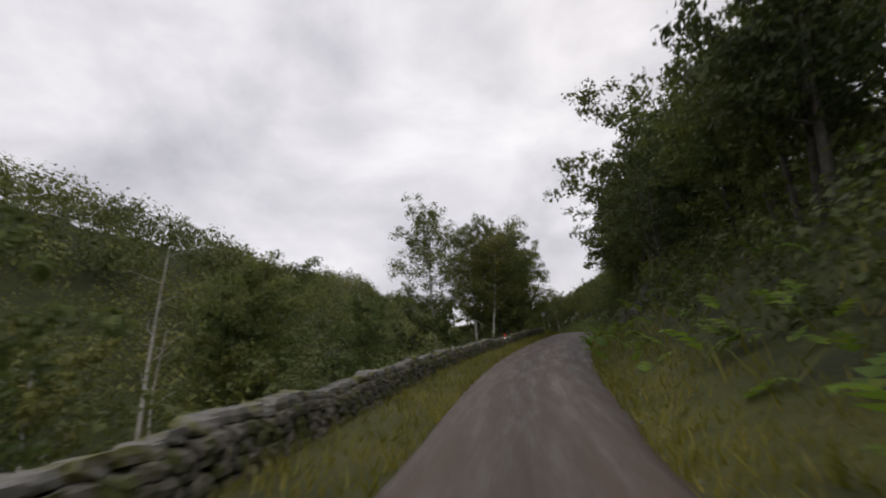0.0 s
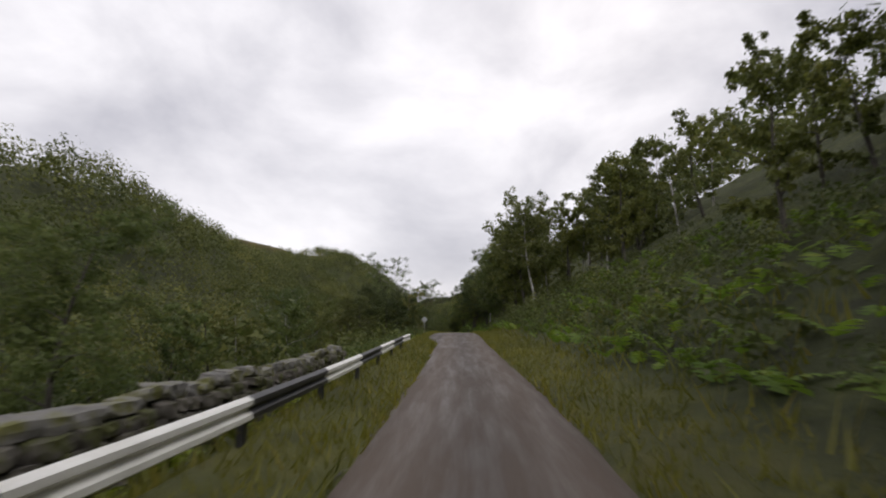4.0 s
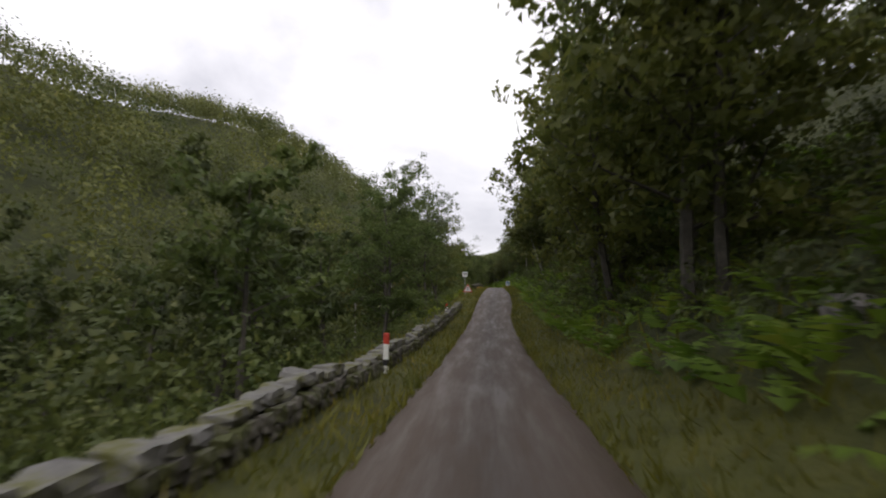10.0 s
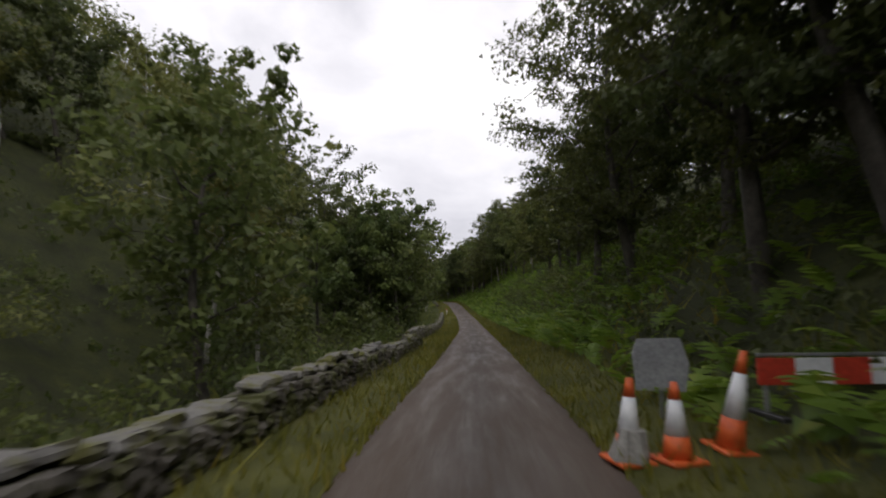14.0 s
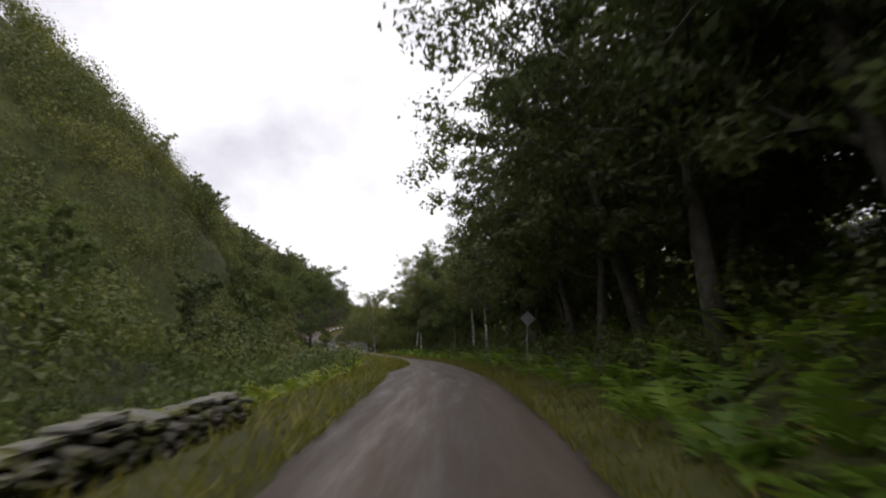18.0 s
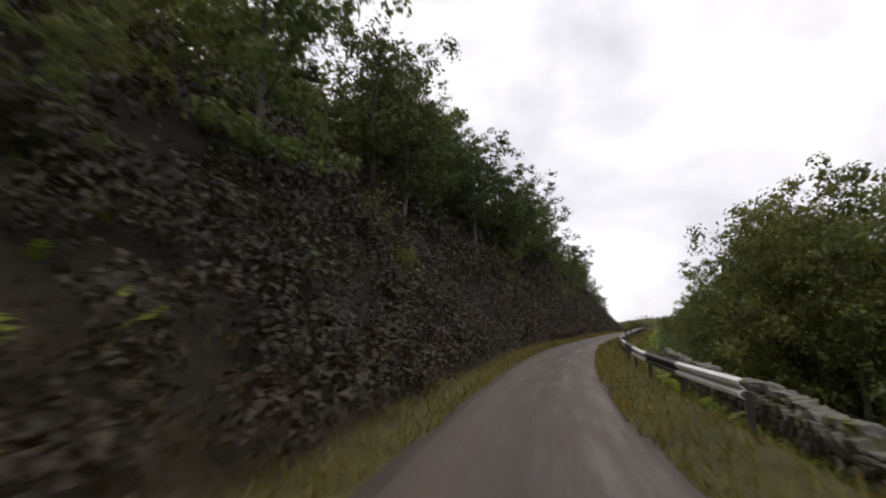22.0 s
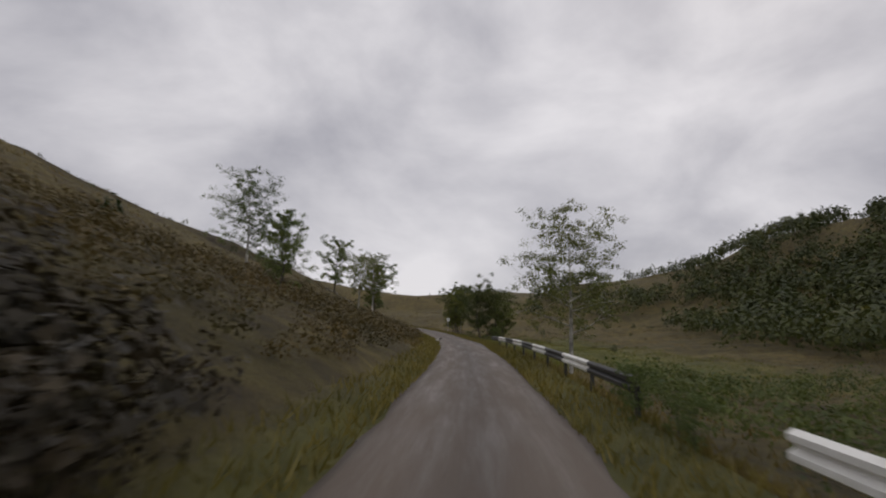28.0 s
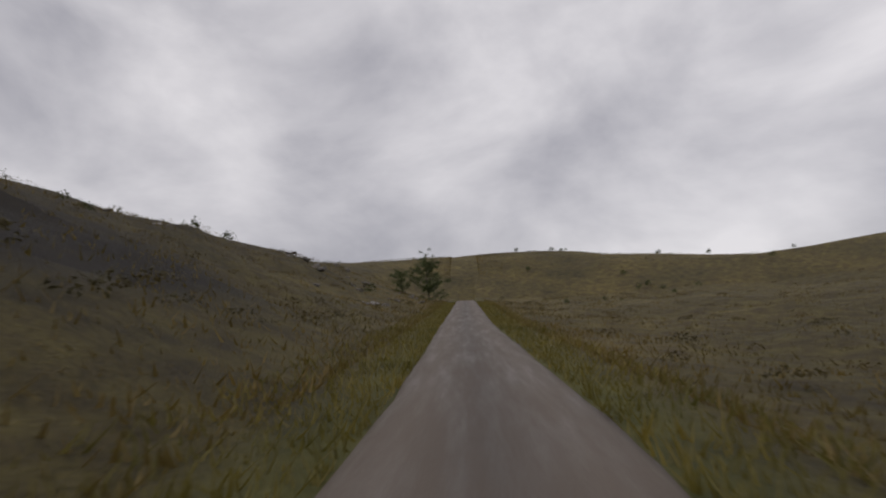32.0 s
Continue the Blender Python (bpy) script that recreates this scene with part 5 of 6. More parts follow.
def dry_wall(u0, u1, d0, d1, tall, label, seed, courses=4, singles=None):
    """A dry-stone wall from station u0 to u1: every stone has its own shape; those of a near stretch are parts."""
    e = empty("dry_stone_wall", label, "wall", Matrix.Translation(spot((u0 + u1) / 2, (d0 + d1) / 2)), "roadside walls", "structure")
    inv = np.array(e.matrix_basis.translation)
    rng = np.random.RandomState(seed)
    step = 0.36 / 30.0
    V, F, cnt = [], [], 0
    V2, F2, cnt2 = [], [], 0
    us = np.arange(u0, u1, step)
    ch = tall / courses
    for c in range(courses + 1):
        cope = c == courses
        uu = us + (c % 2) * step / 2 + rng.uniform(-0.2, 0.2, len(us)) * step
        f = (uu - u0) / max(u1 - u0, 1e-6)
        dd = d0 + (d1 - d0) * f
        sag = 0.10 * wave(uu * 30, uu * 0, 7, seed) + 0.06 * wave(uu * 30, uu * 0, 2.3, seed + 1)
        for side_ in ((-1, 1) if not cope else (0,)):
            q = plan(uu, dd + side_ * 0.14)
            zz = line(uu)[:, 2] + np.minimum(0.0, height(uu, dd, False) - line(uu)[:, 2]) * 0.5 + ch * (c + 0.5) + sag * (c / courses)
            for k in range(len(uu)):
                if cope and rng.uniform() < 0.12:
                    continue
                yaw = radians(bearing_fast(uu[k])) + rng.normal() * 0.12
                sx, sy, sz = rng.uniform(0.26, 0.36) if not cope else rng.uniform(0.42, 0.6), rng.uniform(0.32, 0.46), ch * rng.uniform(0.95, 1.25)
                tz = rng.normal() * 0.12
                if singles and singles[0] < uu[k] < singles[1]:
                    me = (COPES if cope else STONES)[rng.randint(5)]
                    m = Matrix.Translation((q[k, 0] - inv[0], q[k, 1] - inv[1], zz[k] - inv[2])) @ Euler((tz, tz * 0.5, yaw)).to_matrix().to_4x4() @ Matrix.Diagonal((sx * 1.1, sy * 1.1, sz * 1.1, 1))
                    part_of("coping_stone" if cope else "stone", me, e, "", m)
                    continue
                bv, bf = (COPE_A if cope else (STONE_A if side_ * d0 < 0 else BACK_A))[rng.randint(5)]
                w = bv * np.array([sx, sy, sz]) * 1.1
                w = w + np.stack([0 * w[:, 0], 0 * w[:, 0], w[:, 1] * tz], -1)
                cy, sn = math.cos(yaw), math.sin(yaw)
                w = np.stack([w[:, 0] * cy - w[:, 1] * sn, w[:, 0] * sn + w[:, 1] * cy, w[:, 2]], -1) + np.array([q[k, 0] - inv[0], q[k, 1] - inv[1], zz[k] - inv[2]])
                if cope:
                    V2.append(w)
                    F2.append(bf + cnt2)
                    cnt2 += len(w)
                else:
                    V.append(w)
                    F.append(bf + cnt)
                    cnt += len(w)
    if V:
        tagged(part_of("stone_courses", mesh_from("stone_courses", np.concatenate(V), np.concatenate(F), M_STONE), e), kind="stuff")
    if V2:
        tagged(part_of("coping", mesh_from("coping", np.concatenate(V2), np.concatenate(F2), M_COPE), e), kind="stuff")
    return e


_bu = np.arange(-1.5, 40, 0.1)
_bt = line(_bu + 0.1) - line(_bu - 0.1)
_bb = np.degrees(np.unwrap(np.arctan2(-_bt[:, 0], _bt[:, 1])))


def bearing_fast(u):
    return float(np.interp(u, _bu, _bb)) + 90


dry_wall(-0.6, 1.95, -3.55, -3.45, 0.62, "low grey dry-stone wall with pale coping stones", 1, singles=(0.95, 1.15))
dry_wall(2.95, 4.6, -4.5, -4.4, 0.7, "low grey dry-stone wall behind the crash barrier", 2)
dry_wall(6.4, 8.9, -3.3, -3.1, 0.52, "mossy dry-stone wall along the river side", 3, singles=(7.25, 7.5))
dry_wall(8.9, 11.42, -2.85, -2.7, 0.36, "sunken mossy dry-stone wall along the river side", 13, 2)
dry_wall(12.5, 14.9, -3.0, -2.9, 0.5, "mossy dry-stone wall along the river side", 4, singles=(13.3, 13.45))
dry_wall(15.0, 16.75, -3.6, -3.6, 0.6, "mossy dry-stone wall along the river side", 5, 3)
dry_wall(17.55, 18.25, -3.8, -3.6, 0.38, "tumbled dry-stone wall end among bracken", 6)
dry_wall(19.2, 19.78, -9.0, -5.6, 0.6, "low dry-stone wall curving down to the river", 17, 3)
dry_wall(19.78, 20.49, -5.6, -3.2, 0.62, "low dry-stone wall leading to the bridge", 7, singles=(20.2, 20.4))
dry_wall(21.28, 22.3, 2.75, 4.9, 0.4, "dry-stone wall running on from the bridge", 8, singles=(21.3, 21.45))
dry_wall(22.3, 23.0, 4.9, 5.1, 0.6, "low dry-stone wall behind the crash barrier", 9, 3)


def box_bm(sx, sy, sz, at=(0, 0, 0), bevel=0.01):
    bm = bmesh.new()
    bmesh.ops.create_cube(bm, size=1.0, matrix=Matrix.Translation(at) @ Matrix.Diagonal((sx, sy, sz, 1)))
    if bevel:
        bmesh.ops.bevel(bm, geom=bm.edges[:], offset=bevel, segments=1, affect="EDGES")
    return bm


def cyl_bm(r1, r2, h, at=(0, 0, 0), seg=12):
    bm = bmesh.new()
    bmesh.ops.create_cone(bm, cap_ends=True, segments=seg, radius1=r1, radius2=r2, depth=h, matrix=Matrix.Translation((at[0], at[1], at[2] + h / 2)))
    return bm


def facing(u, d, turn=0.0, lift=0.0):
    """A pose at that place whose -y side faces the oncoming car."""
    return Matrix.Translation(spot(u, d, lift)) @ pose(0, 0, 0, 0, 0, bearing(u) + turn)


# rock faces and boulders
def boulder(u, d, sx, sy, sz, seed, label, name="boulder", lift=0.0, mesh=None):
    ob = new(name, (mesh or ROCKS)[seed % len(mesh or ROCKS)])
    ob.matrix_basis = Matrix.Translation(spot(u, d, lift)) @ pose(0, 0, 0, seed * 13 % 25, seed * 7 % 20, seed * 71) @ Matrix.Diagonal((sx, sy, sz, 1))
    return tagged(ob, label, "rock", "loose rocks")


rk = random.Random(9)
for k in range(26):
    boulder(rk.uniform(0.95, 1.75), rk.uniform(4.4, 7.5), rk.uniform(0.6, 1.4), rk.uniform(0.6, 1.2), rk.uniform(0.5, 1.0), k, "mossy grey rock outcrop in the roadside bank", mesh=DARK_ROCKS)
for k in range(34):
    boulder(rk.uniform(22.0, 26.0), -rk.uniform(4.2, 8.5), rk.uniform(0.3, 0.9), rk.uniform(0.3, 0.8), rk.uniform(0.3, 0.6), k, "dark weathered rock showing through heather", mesh=DARK_ROCKS)
for k in range(150):
    f = rk.uniform(0, 1)
    boulder(30.75 + f * 1.5 + rk.uniform(-0.1, 0.1), -(8.2 + 6.5 * rk.uniform(0, 1)) + f * 0.5, rk.uniform(0.25, 1.1) * (1.7 if k % 7 == 0 else 1), rk.uniform(0.3, 0.8), rk.uniform(0.2, 0.55), k, "pale broken rock of the hillside outcrop")
for k in range(70):
    boulder(33.2 + rk.uniform(0, 1.9), -rk.uniform(5, 34), rk.uniform(0.3, 1.6), rk.uniform(0.3, 0.9), rk.uniform(0.2, 0.5), k, "pale rock slab lying in the heather")
for k in range(16):
    boulder(rk.uniform(5.6, 14.4), rk.uniform(4.4, 6.0), rk.uniform(0.4, 0.8), rk.uniform(0.4, 0.7), rk.uniform(0.3, 0.6), k, "mossy boulder at the foot of the bank")
# rubble heap beside the passing place
for k in range(120):
    a = rk.gauss(0, 1)
    uu, dd = 21.45 + 0.11 * a, max(-7.2, -5.7 + rk.gauss(0, 0.7))
    s = rk.uniform(0.12, 0.42) * (1.6 if k % 9 == 0 else 1)
    boulder(uu, min(dd, -4.6), s, s * rk.uniform(0.6, 1), s * rk.uniform(0.5, 0.9), k, "buff broken stone from the rubble heap", "rubble_stone", max(0, 0.55 - 0.35 * abs(a) - 0.3 * abs(dd + 6.4)) * rk.uniform(0.2, 1), RUBBLE)

# ---------------- crash barriers ----------------


def crash_barrier(u0, u1, dfun, label, first=0):
    e = empty("crash_barrier", label, "crash barrier", Matrix.Translation(spot((u0 + u1) / 2, dfun((u0 + u1) / 2))), "crash barriers")
    o = e.matrix_basis.translation
    prof = [(-0.03, 0.40), (0.04, 0.44), (0.04, 0.50), (-0.03, 0.545), (-0.03, 0.565), (0.04, 0.61), (0.04, 0.67), (-0.03, 0.71)]
    length = 3.6 / 30
    n = int((u1 - u0) / length)
    for k in range(n):
        a, b = u0 + k * length, u0 + (k + 1) * length
        bm = bmesh.new()
        rows = []
        for j in range(4):
            uu = a + (b - a) * j / 3
            dd = dfun(uu)
            sg = -1 if dd > 0 else 1
            z0 = float(line(uu)[2])
            ring = []
            for (px, pz) in prof + [(x - 0.012, z) for x, z in reversed(prof)]:
                q = plan(uu, dd + sg * px)
                ring.append(bm.verts.new((q[0] - o.x, q[1] - o.y, z0 + pz + (0.0 if dd > 0 else -0.08) - o.z)))
            rows.append(ring)
        for r0, r1 in zip(rows, rows[1:]):
            for i in range(len(r0)):
                i2 = (i + 1) % len(r0)
                bm.faces.new((r0[i], r0[i2], r1[i2], r1[i]))
        bm.faces.new(rows[0])
        bm.faces.new(list(reversed(rows[-1])))
        white = (k + first) % 2 == 0
        part("rail", bm, M_WHITE if white else M_BLACK, e, "white painted rail" if white else "black painted rail")
        q = plan(a, dfun(a) + (0.09 if dfun(a) > 0 else -0.09))
        pb = box_bm(0.10, 0.12, 0.85, (q[0] - o.x, q[1] - o.y, float(line(a)[2]) + 0.10 - o.z))
        part("post", pb, M_BLACK, e)
    return e


crash_barrier(2.66, 4.95, lambda u: -2.8 - 0.55 * max(0, 2.95 - u) / 0.3, "black and white painted steel crash barrier", 0)
crash_barrier(22.29, 26.99, lambda u: 2.85 + 0.3 * max(0, (22.55 - u) / 0.26) - 0.3 * min(1, max(0, u - 23.3)), "black and white painted steel crash barrier", 0)
crash_barrier(26.97, 28.2, lambda u: 2.55 + 0.4 * min(1, max(0, u - 27.4)), "black and white painted steel crash barrier", 1)
crash_barrier(28.33, 29.42, lambda u: 2.85 - 0.6 * max(0, u - 29.25), "white and black painted steel crash barrier running into grass", 1)

# ---------------- marker posts ----------------


def marker_post(u, d, tilt=0.0):
    e = empty("marker_post", "white wooden marker post with a red reflector head", "marker post", facing(u, d) @ pose(0, 0, 0, tilt, tilt * 0.6, 0), "marker posts")
    part("shaft", box_bm(0.13, 0.09, 0.95, (0, 0, 0.20), 0.012), M_WHITE, e)
    part("head", box_bm(0.135, 0.095, 0.26, (0, 0, 0.80), 0.012), M_RED, e, "red painted head")
    part("foot_band", box_bm(0.134, 0.094, 0.16, (0, 0, 0.24), 0.008), M_BLACK, e, "black painted band")


for k, (u, d) in enumerate(((1.28, -3.2), (7.26, -2.85), (7.85, -2.6), (8.75, -2.5), (9.0, -2.5), (10.02, -2.5), (10.42, -2.4), (11.2, -3.0), (16.95, -2.7), (19.93, -4.3), (20.44, -2.75), (21.85, 2.3))):
    marker_post(u, d, (k * 37 % 9) - 4)

e = empty("fallen_marker_post", "broken white marker post lying at the road edge", "marker post", facing(29.62, -1.75, 35) @ pose(0, 0, 0.08, 78, 0, 0))
part("shaft", box_bm(0.13, 0.09, 0.8, (0, 0, 0.1), 0.012), M_WHITE, e)
part("head", box_bm(0.135, 0.095, 0.3, (0, 0, 0.65), 0.012), M_BLACK, e, "dark painted head")
for k in range(4):
    plant("shrub", 28.24 + 0.04 * k, 2.85 + 0.25 * (k % 2), 0.75 + 0.12 * (k % 3), label="bracken and bramble bush growing over the crash barrier")

# ---------------- signs ----------------


def passing_sign(u, d, tall, diamond, label, back=False, turn=0.0):
    e = empty("passing_place_sign", label, "road sign", facing(u, d, turn), "passing place signs")
    part("post", cyl_bm(0.035, 0.035, tall + 0.3, (0, 0.02, -0.3), 10), M_GREY, e, "grey steel post")
    s = 0.52
    bm = box_bm(s, 0.012, s, (0, 0, 0), 0.004)
    if diamond:
        bmesh.ops.rotate(bm, verts=bm.verts[:], cent=(0, 0, 0), matrix=Matrix.Rotation(radians(45), 3, "Y"))
    c = tall - 0.1 if not diamond else tall
    bmesh.ops.translate(bm, verts=bm.verts[:], vec=(0, -0.03, c))
    plate = part("plate", bm, M_GREY if back else M_SIGN, e)
    if not back:
        for k, w in enumerate((0.34, 0.28)):
            part("text_bar", box_bm(w, 0.004, 0.07, (0, -0.039, c + 0.06 - 0.12 * k), 0), M_BLACK, plate, "dark line of lettering")


passing_sign(2.42, -4.75, 2.5, True, "grey diamond-shaped passing place sign on a post", True)
passing_sign(6.05, -4.2, 2.1, True, "grey diamond-shaped passing place sign on a post", True)
passing_sign(11.9, -3.1, 2.25, False, "square white passing place sign on a post")
passing_sign(18.78, 3.9, 2.2, True, "grey diamond-shaped passing place sign on a post", True)
passing_sign(21.03, -4.4, 2.3, False, "square white passing place sign on a post")
passing_sign(31.0, 5.2, 2.45, False, "square white passing place sign on a post")


def prism(points, y0, y1):
    bm = bmesh.new()
    a = [bm.verts.new((x, y0, z)) for x, z in points]
    b = [bm.verts.new((x, y1, z)) for x, z in points]
    bm.faces.new(a)
    bm.faces.new(list(reversed(b)))
    for i in range(len(a)):
        j = (i + 1) % len(a)
        bm.faces.new((a[j], a[i], b[i], b[j]))
    bmesh.ops.recalc_face_normals(bm, faces=bm.faces[:])
    return bm


e = empty("warning_sign", "red triangular warning sign with black mark on a low frame", "road sign", facing(11.84, -2.7, 6))
part("border", prism([(-0.5, 0.35), (0.5, 0.35), (0, 1.2)], 0.0, 0.012), M_RED, e, "red triangular border")
part("face", prism([(-0.36, 0.43), (0.36, 0.43), (0, 1.04)], -0.006, 0.0), M_SIGN, e, "white triangular face")
part("mark", prism([(-0.035, 0.58), (0.035, 0.58), (0.055, 0.84), (-0.055, 0.84)], -0.011, -0.006), M_BLACK, e, "black upright mark")
part("dot", prism([(-0.04, 0.47), (0.04, 0.47), (0.04, 0.54), (-0.04, 0.54)], -0.011, -0.006), M_BLACK, e, "black square dot")
for x in (-0.38, 0.38):
    part("leg", box_bm(0.03, 0.03, 0.6, (x, 0.03, 0.12), 0.004), M_STEEL, e)

e = empty("keep_left_sign", "blue round arrow sign on a white square plate with frame", "road sign", facing(13.42, 2.15, -4))
part("plate", box_bm(0.80, 0.015, 0.78, (0, 0, 0.86), 0.006), M_SIGN, e, "white square plate")
circ = [(0.35 * math.cos(a * 6.28318 / 28), 0.86 + 0.35 * math.sin(a * 6.28318 / 28)) for a in range(28)]
part("disc", prism(circ, -0.016, -0.0085), M_BLUE, e, "blue round disc")


def turned(pts, ang, cz):
    c, s = math.cos(radians(ang)), math.sin(radians(ang))
    return [(x * c - z * s, x * s + z * c + cz) for x, z in pts]


part("arrow", prism(turned([(0.04, 0.24), (0.04, -0.08), (0.14, -0.02), (0.14, -0.13), (0.0, -0.26), (-0.14, -0.13), (-0.14, -0.02), (-0.04, -0.08), (-0.04, 0.24)], -45, 0.86), -0.022, -0.0165), M_SIGN, e, "white downward arrow")
for x in (-0.35, 0.35):
    part("leg", box_bm(0.04, 0.04, 0.9, (x, 0.03, 0.35), 0.004), M_STEEL, e, "steel leg")
part("foot", box_bm(0.9, 0.5, 0.05, (0, 0.05, 0.03), 0.01), M_BLACK, e, "black rubber foot")


def cone(u, d, tall=0.75, tilt=0.0, wrapped=False):
    e = empty("traffic_cone", "orange traffic cone with white reflective sleeve", "traffic cone", facing(u, d) @ pose(0, 0, 0.0, tilt, tilt * 0.7, 20), "traffic cones")
    part("base", box_bm(0.42, 0.42, 0.05, (0, 0, 0.025), 0.015), M_ORANGE, e)
    for z0, z1, m, nm in ((0.05, 0.34, M_ORANGE, "body"), (0.34, 0.78, M_SIGN, "sleeve"), (0.78, 1.0, M_ORANGE, "tip")):
        part(nm, cyl_bm(0.16 - 0.125 * z0, 0.16 - 0.125 * z1, (z1 - z0) * tall, (0, 0, z0 * tall), 16), m, e, "white reflective sleeve" if nm == "sleeve" else "", True)
    if wrapped:
        bm = cyl_bm(0.2, 0.13, 0.3, (0.0, -0.05, 0.05), 10)
        for v in bm.verts:
            v.co += Vector((random.Random(v.index).uniform(-.05, .05), random.Random(v.index + 50).uniform(-.05, .05), 0))
        part("sandbag", bm, M_CONC, e, "pale weight sack at the foot")


cone(14.20, 1.5, 0.85, 3, True)
cone(14.20, 2.0, 0.8, 0)
cone(14.215, 2.7, 1.1, 9)
cone(21.275, -4.3, 0.9)
cone(21.345, -4.1, 0.85)
cone(21.58, -3.5, 0.75)
cone(21.585, -3.75, 0.75)
cone(13.55, 2.1, 0.75)


def barrier_board(u, d, turn, w, panels, zc=0.85, hh=0.32, label="red and white striped barrier board on feet"):
    e = empty("barrier_board", label, "barrier", facing(u, d, turn), "roadworks barriers")
    part("frame", box_bm(w, 0.03, 0.04, (0, 0, zc + hh / 2 + 0.04), 0.006), M_STEEL, e, "steel top rail")
    for k in range(panels):
        x = -w / 2 + (k + 0.5) * w / panels
        part("panel", box_bm(w / panels, 0.025, hh, (x, 0, zc), 0.004), M_RED if k % 2 == 0 else M_SIGN, e, "red panel" if k % 2 == 0 else "white panel")
    for x in (-w / 2 + 0.1, w / 2 - 0.1):
        part("leg", box_bm(0.05, 0.05, zc, (x, 0.02, zc / 2 - 0.05), 0.006), M_STEEL, e)
        part("foot", box_bm(0.12, 0.7, 0.06, (x, 0.0, 0.03), 0.01), M_BLACK, e, "black rubber foot")


def water_barrier(u, d, turn, red):
    e = empty("plastic_barrier", "red plastic water-filled barrier" if red else "white plastic water-filled barrier", "barrier", facing(u, d, turn), "roadworks barriers")
    bm = prism([(-0.22, 0.0), (0.22, 0.0), (0.2, 0.18), (0.09, 0.34), (0.07, 0.62), (-0.07, 0.62), (-0.09, 0.34), (-0.2, 0.18)], -0.52, 0.52)
    bmesh.ops.bevel(bm, geom=bm.edges[:], offset=0.015, segments=1, affect="EDGES")
    part("body", bm, M_RED if red else M_SIGN, e)
    part("lifting_slot", box_bm(0.16, 0.3, 0.06, (0, 0, 0.1), 0.01), M_BLACK, e, "dark forklift slot")


for k in range(10):
    water_barrier(13.64 + k * 0.036, 2.05 + 0.12 * math.sin(k * 0.4), 0, k % 2 == 0)
barrier_board(13.60, 2.7, 10, 1.3, 4)
barrier_board(14.05, 4.2, 70, 2.2, 6)
barrier_board(14.24, 4.75, 5, 2.8, 6, 0.54)
barrier_board(13.85, 4.0, 80, 2.2, 6)
e = empty("blank_board", "grey back of a temporary sign board", "road sign", facing(14.275, 2.6, 8))
bmb = prism([(-0.38, 0.40), (0.34, 0.36), (0.42, 0.75), (0.30, 1.12), (-0.34, 1.12), (-0.42, 0.9)], 0, 0.02)
part("board", bmb, M_GREY, e)
part("stand", box_bm(0.05, 0.05, 0.7, (0, 0.05, 0.3), 0.006), M_STEEL, e, "steel stand")

# ---------------- bridge ----------------


def bridge_side(da, db, B0, B1, label):
    e = empty("bridge_railing", label, "railing", Matrix.Translation(spot(20.7, (da + db) / 2, 0)), "bridge railings")
    o = e.matrix_basis.translation
    n = 8
    P = []
    for k in range(n + 1):
        uu = B0 + 0.02 + (B1 - B0 - 0.04) * k / n
        q = plan(uu, da + (db - da) * k / n)
        P.append(Vector((q[0] - o.x, q[1] - o.y, float(line(uu)[2]) + 0.1 - o.z)))
    for p in P:
        part("post", cyl_bm(0.045, 0.045, 1.0, p, 8), M_STEEL, e, "grey steel post")
    for zz in (0.42, 0.72, 0.98):
        for a, b in zip(P, P[1:]):
            v, f = [], []
            tube([a + Vector((0, 0, zz)), b + Vector((0, 0, zz))], [0.028, 0.028], 8, v, f)
            part_of("rail", mesh_from("rail", v, f, M_STEEL), e)
    for a, b in zip(P, P[1:]):
        bm = bmesh.new()
        t = (b - a)
        m = Matrix.Translation((a + b) / 2 + Vector((0, 0, -0.05))) @ pose(0, 0, 0, 0, 0, math.degrees(math.atan2(t.y, t.x))) @ Matrix.Diagonal((t.length, 0.34, 0.32, 1))
        bmesh.ops.create_cube(bm, size=1.0, matrix=m)
        part("kerb_block", bm, M_CONC, e, "pale concrete kerb block")
    return e


bridge_side(-2.95, -1.8, 20.52, 21.05, "grey steel railing of the bridge on a concrete kerb")
bridge_side(2.1, 2.3, 20.68, 21.13, "grey steel railing of the bridge on a concrete kerb")


def pillar(u, d):
    e = empty("bridge_pillar", "square stone bridge pillar with a flat cap", "pillar", facing(u, d), "bridge pillars")
    part("shaft", box_bm(0.5, 0.5, 1.5, (0, 0, 0.2), 0.03), M_STONE, e)
    part("cap", box_bm(0.62, 0.62, 0.12, (0, 0, 1.01), 0.02), M_COPE, e, "pale flat cap stone")


for uu, dd in ((20.515, -3.2), (21.06, -1.95), (20.665, 2.35), (21.145, 2.75)):
    pillar(uu, dd)
e = empty("bridge_parapet", "smooth pale concrete parapet joining wall and bridge", "wall", facing(21.215, 2.72, 0), kind="structure")
part("parapet", box_bm(0.34, 3.4, 0.9, (0.05, 0, 0.1), 0.03), M_CONC, e)

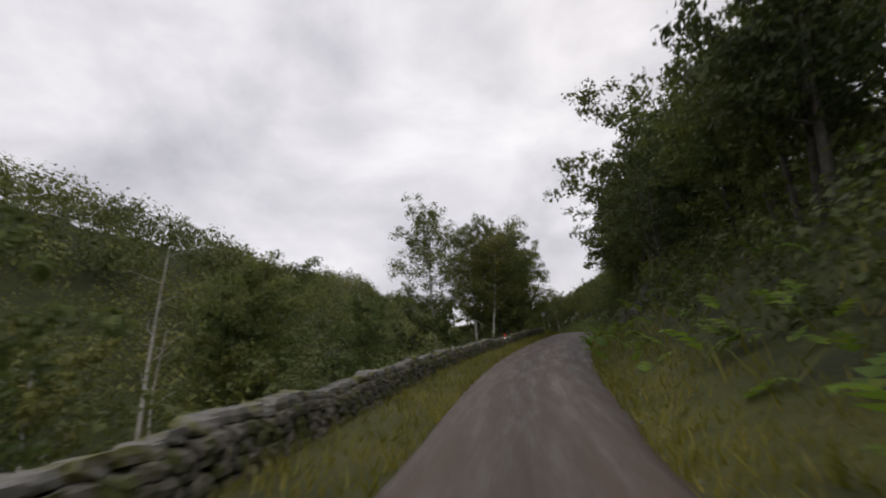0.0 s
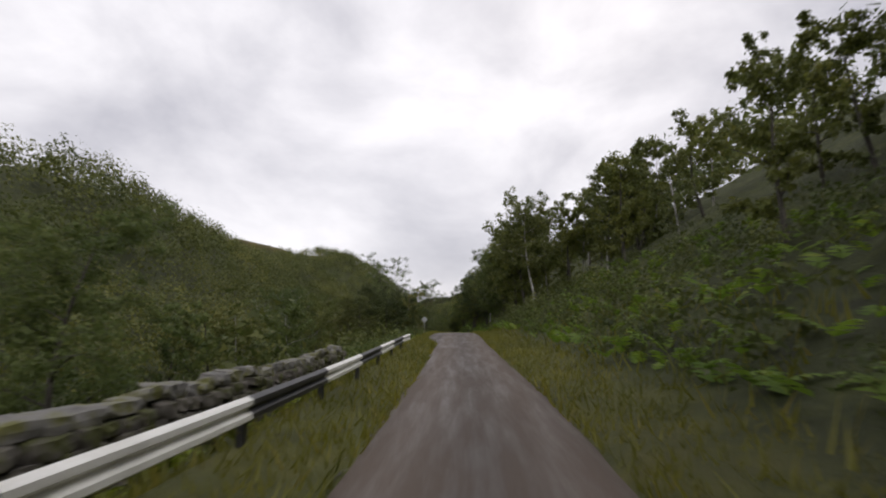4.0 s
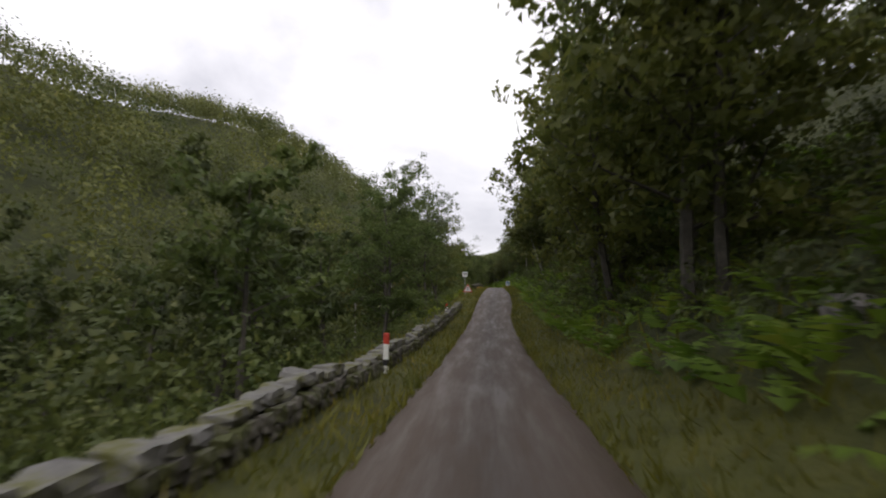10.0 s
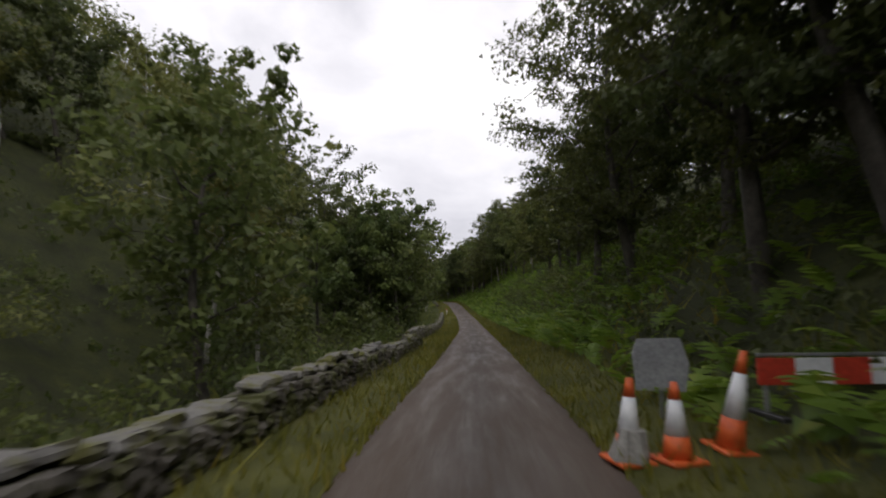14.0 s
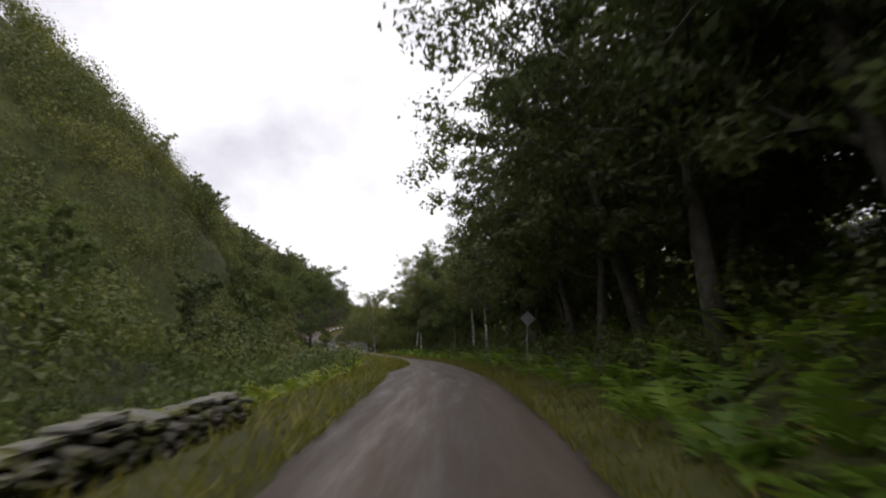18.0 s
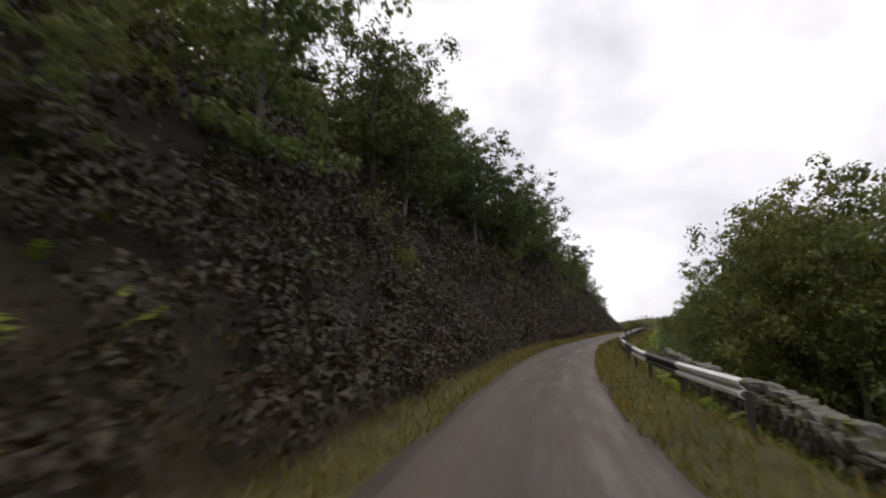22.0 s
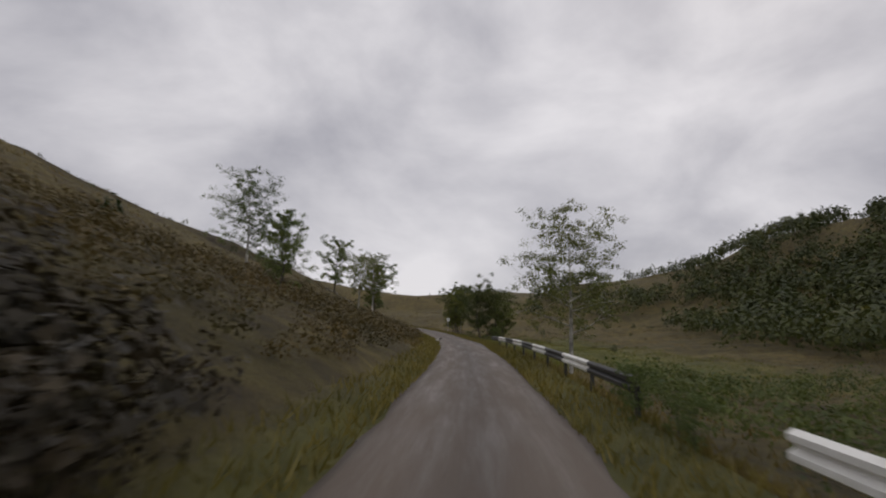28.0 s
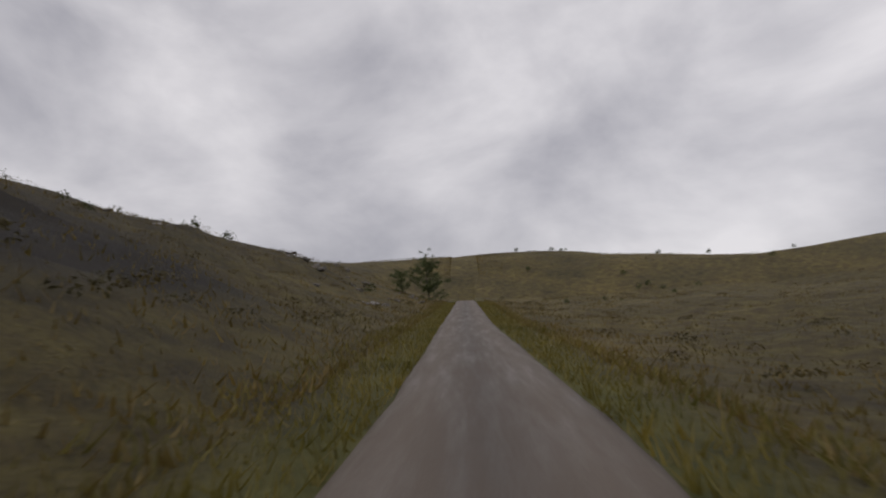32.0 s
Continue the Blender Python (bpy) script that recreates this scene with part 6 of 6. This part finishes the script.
# river under the bridge and along the valley
wu = np.arange(-1.5, 20.9, 0.1)
wd = np.interp(wu, [-2, 4, 12, 17, 19, 20.2, 20.5, 20.75], [-21, -21, -20, -19, -15, -9, -3, 6])
V, F = [], []
for k, (uu, dd) in enumerate(zip(wu, wd)):
    z = float(line(uu)[2]) + float(np.interp(uu, [-2, 18, 20, 21], [-7.3, -6.8, -3.6, -3.9]))
    for s in (-2.2, 2.2):
        q = plan(uu, dd + s)
        V.append((q[0], q[1], z))
    if k:
        F.append((2 * k - 2, 2 * k - 1, 2 * k + 1, 2 * k))
tagged(new("river", mesh_from("river", V, F, M_WATER)), "small dark river among boulders", "river", kind="structure")
for k in range(46):
    t = rk.uniform(0, 1)
    if k % 3 == 0:
        uu, dd = rk.uniform(20.74, 20.95), rk.choice((-1, 1)) * rk.uniform(3.5, 12)
    else:
        uu = rk.uniform(15.5, 20.2)
        dd = float(np.interp(uu, wu, wd)) + rk.uniform(-3, 3)
    boulder(uu, dd, rk.uniform(0.5, 1.4), rk.uniform(0.5, 1.1), rk.uniform(0.35, 0.8), k, "pale boulder in the river bed", "river_boulder", 0.1)

# puddle and gravel at the last bend
bm = bmesh.new()
ring = []
for k in range(60):
    a = k / 60 * 6.28318
    uu = 30.08 + 0.36 * math.cos(a)
    dd = -1.78 + 0.13 * math.sin(26 * (uu - 30)) + (0.30 + 0.12 * math.sin(3 * a + 1) + 0.09 * math.sin(7 * a)) * math.sin(a)
    q = plan(uu, dd)
    ring.append(bm.verts.new((q[0], q[1], float(line(uu)[2]) + 0.034)))
bm.faces.new(ring)
me = bpy.data.meshes.new("puddle")
bm.to_mesh(me)
bm.free()
me.materials.append(M_WATER)
tagged(new("puddle", me), "shallow puddle along the road edge", "puddle", kind="structure")

V, F, cnt = [], [], 0
rp_ = np.random.RandomState(33)
pb_v, pb_f = BACK_A[0]
for k in range(2600):
    if k % 2:
        uu, dd = rp_.uniform(29.4, 31.6), rp_.choice([-1, 1])
        dd = dd * (float(np.interp(uu, W_U, WL if dd < 0 else WR)) + abs(rp_.normal()) * 0.35 - 0.1)
    else:
        uu, dd = rp_.uniform(0, 29.4), rp_.choice([-1, 1])
        dd = dd * (float(np.interp(uu, W_U, WL if dd < 0 else WR)) + abs(rp_.normal()) * 0.12 - 0.08)
        if 20.4 < uu < 21.0:
            continue
    q = plan(uu, dd)
    s = rp_.uniform(0.02, 0.07)
    w = pb_v * s * np.array([1, rp_.uniform(0.6, 1.2), rp_.uniform(0.4, 0.8)]) + np.array([q[0], q[1], float(line(uu)[2]) + 0.0])
    V.append(w)
    F.append(pb_f + cnt)
    cnt += len(w)
tagged(new("gravel", mesh_from("gravel", np.concatenate(V), np.concatenate(F), M_COPE)), "loose pale gravel along the road edges", "gravel", kind="stuff")
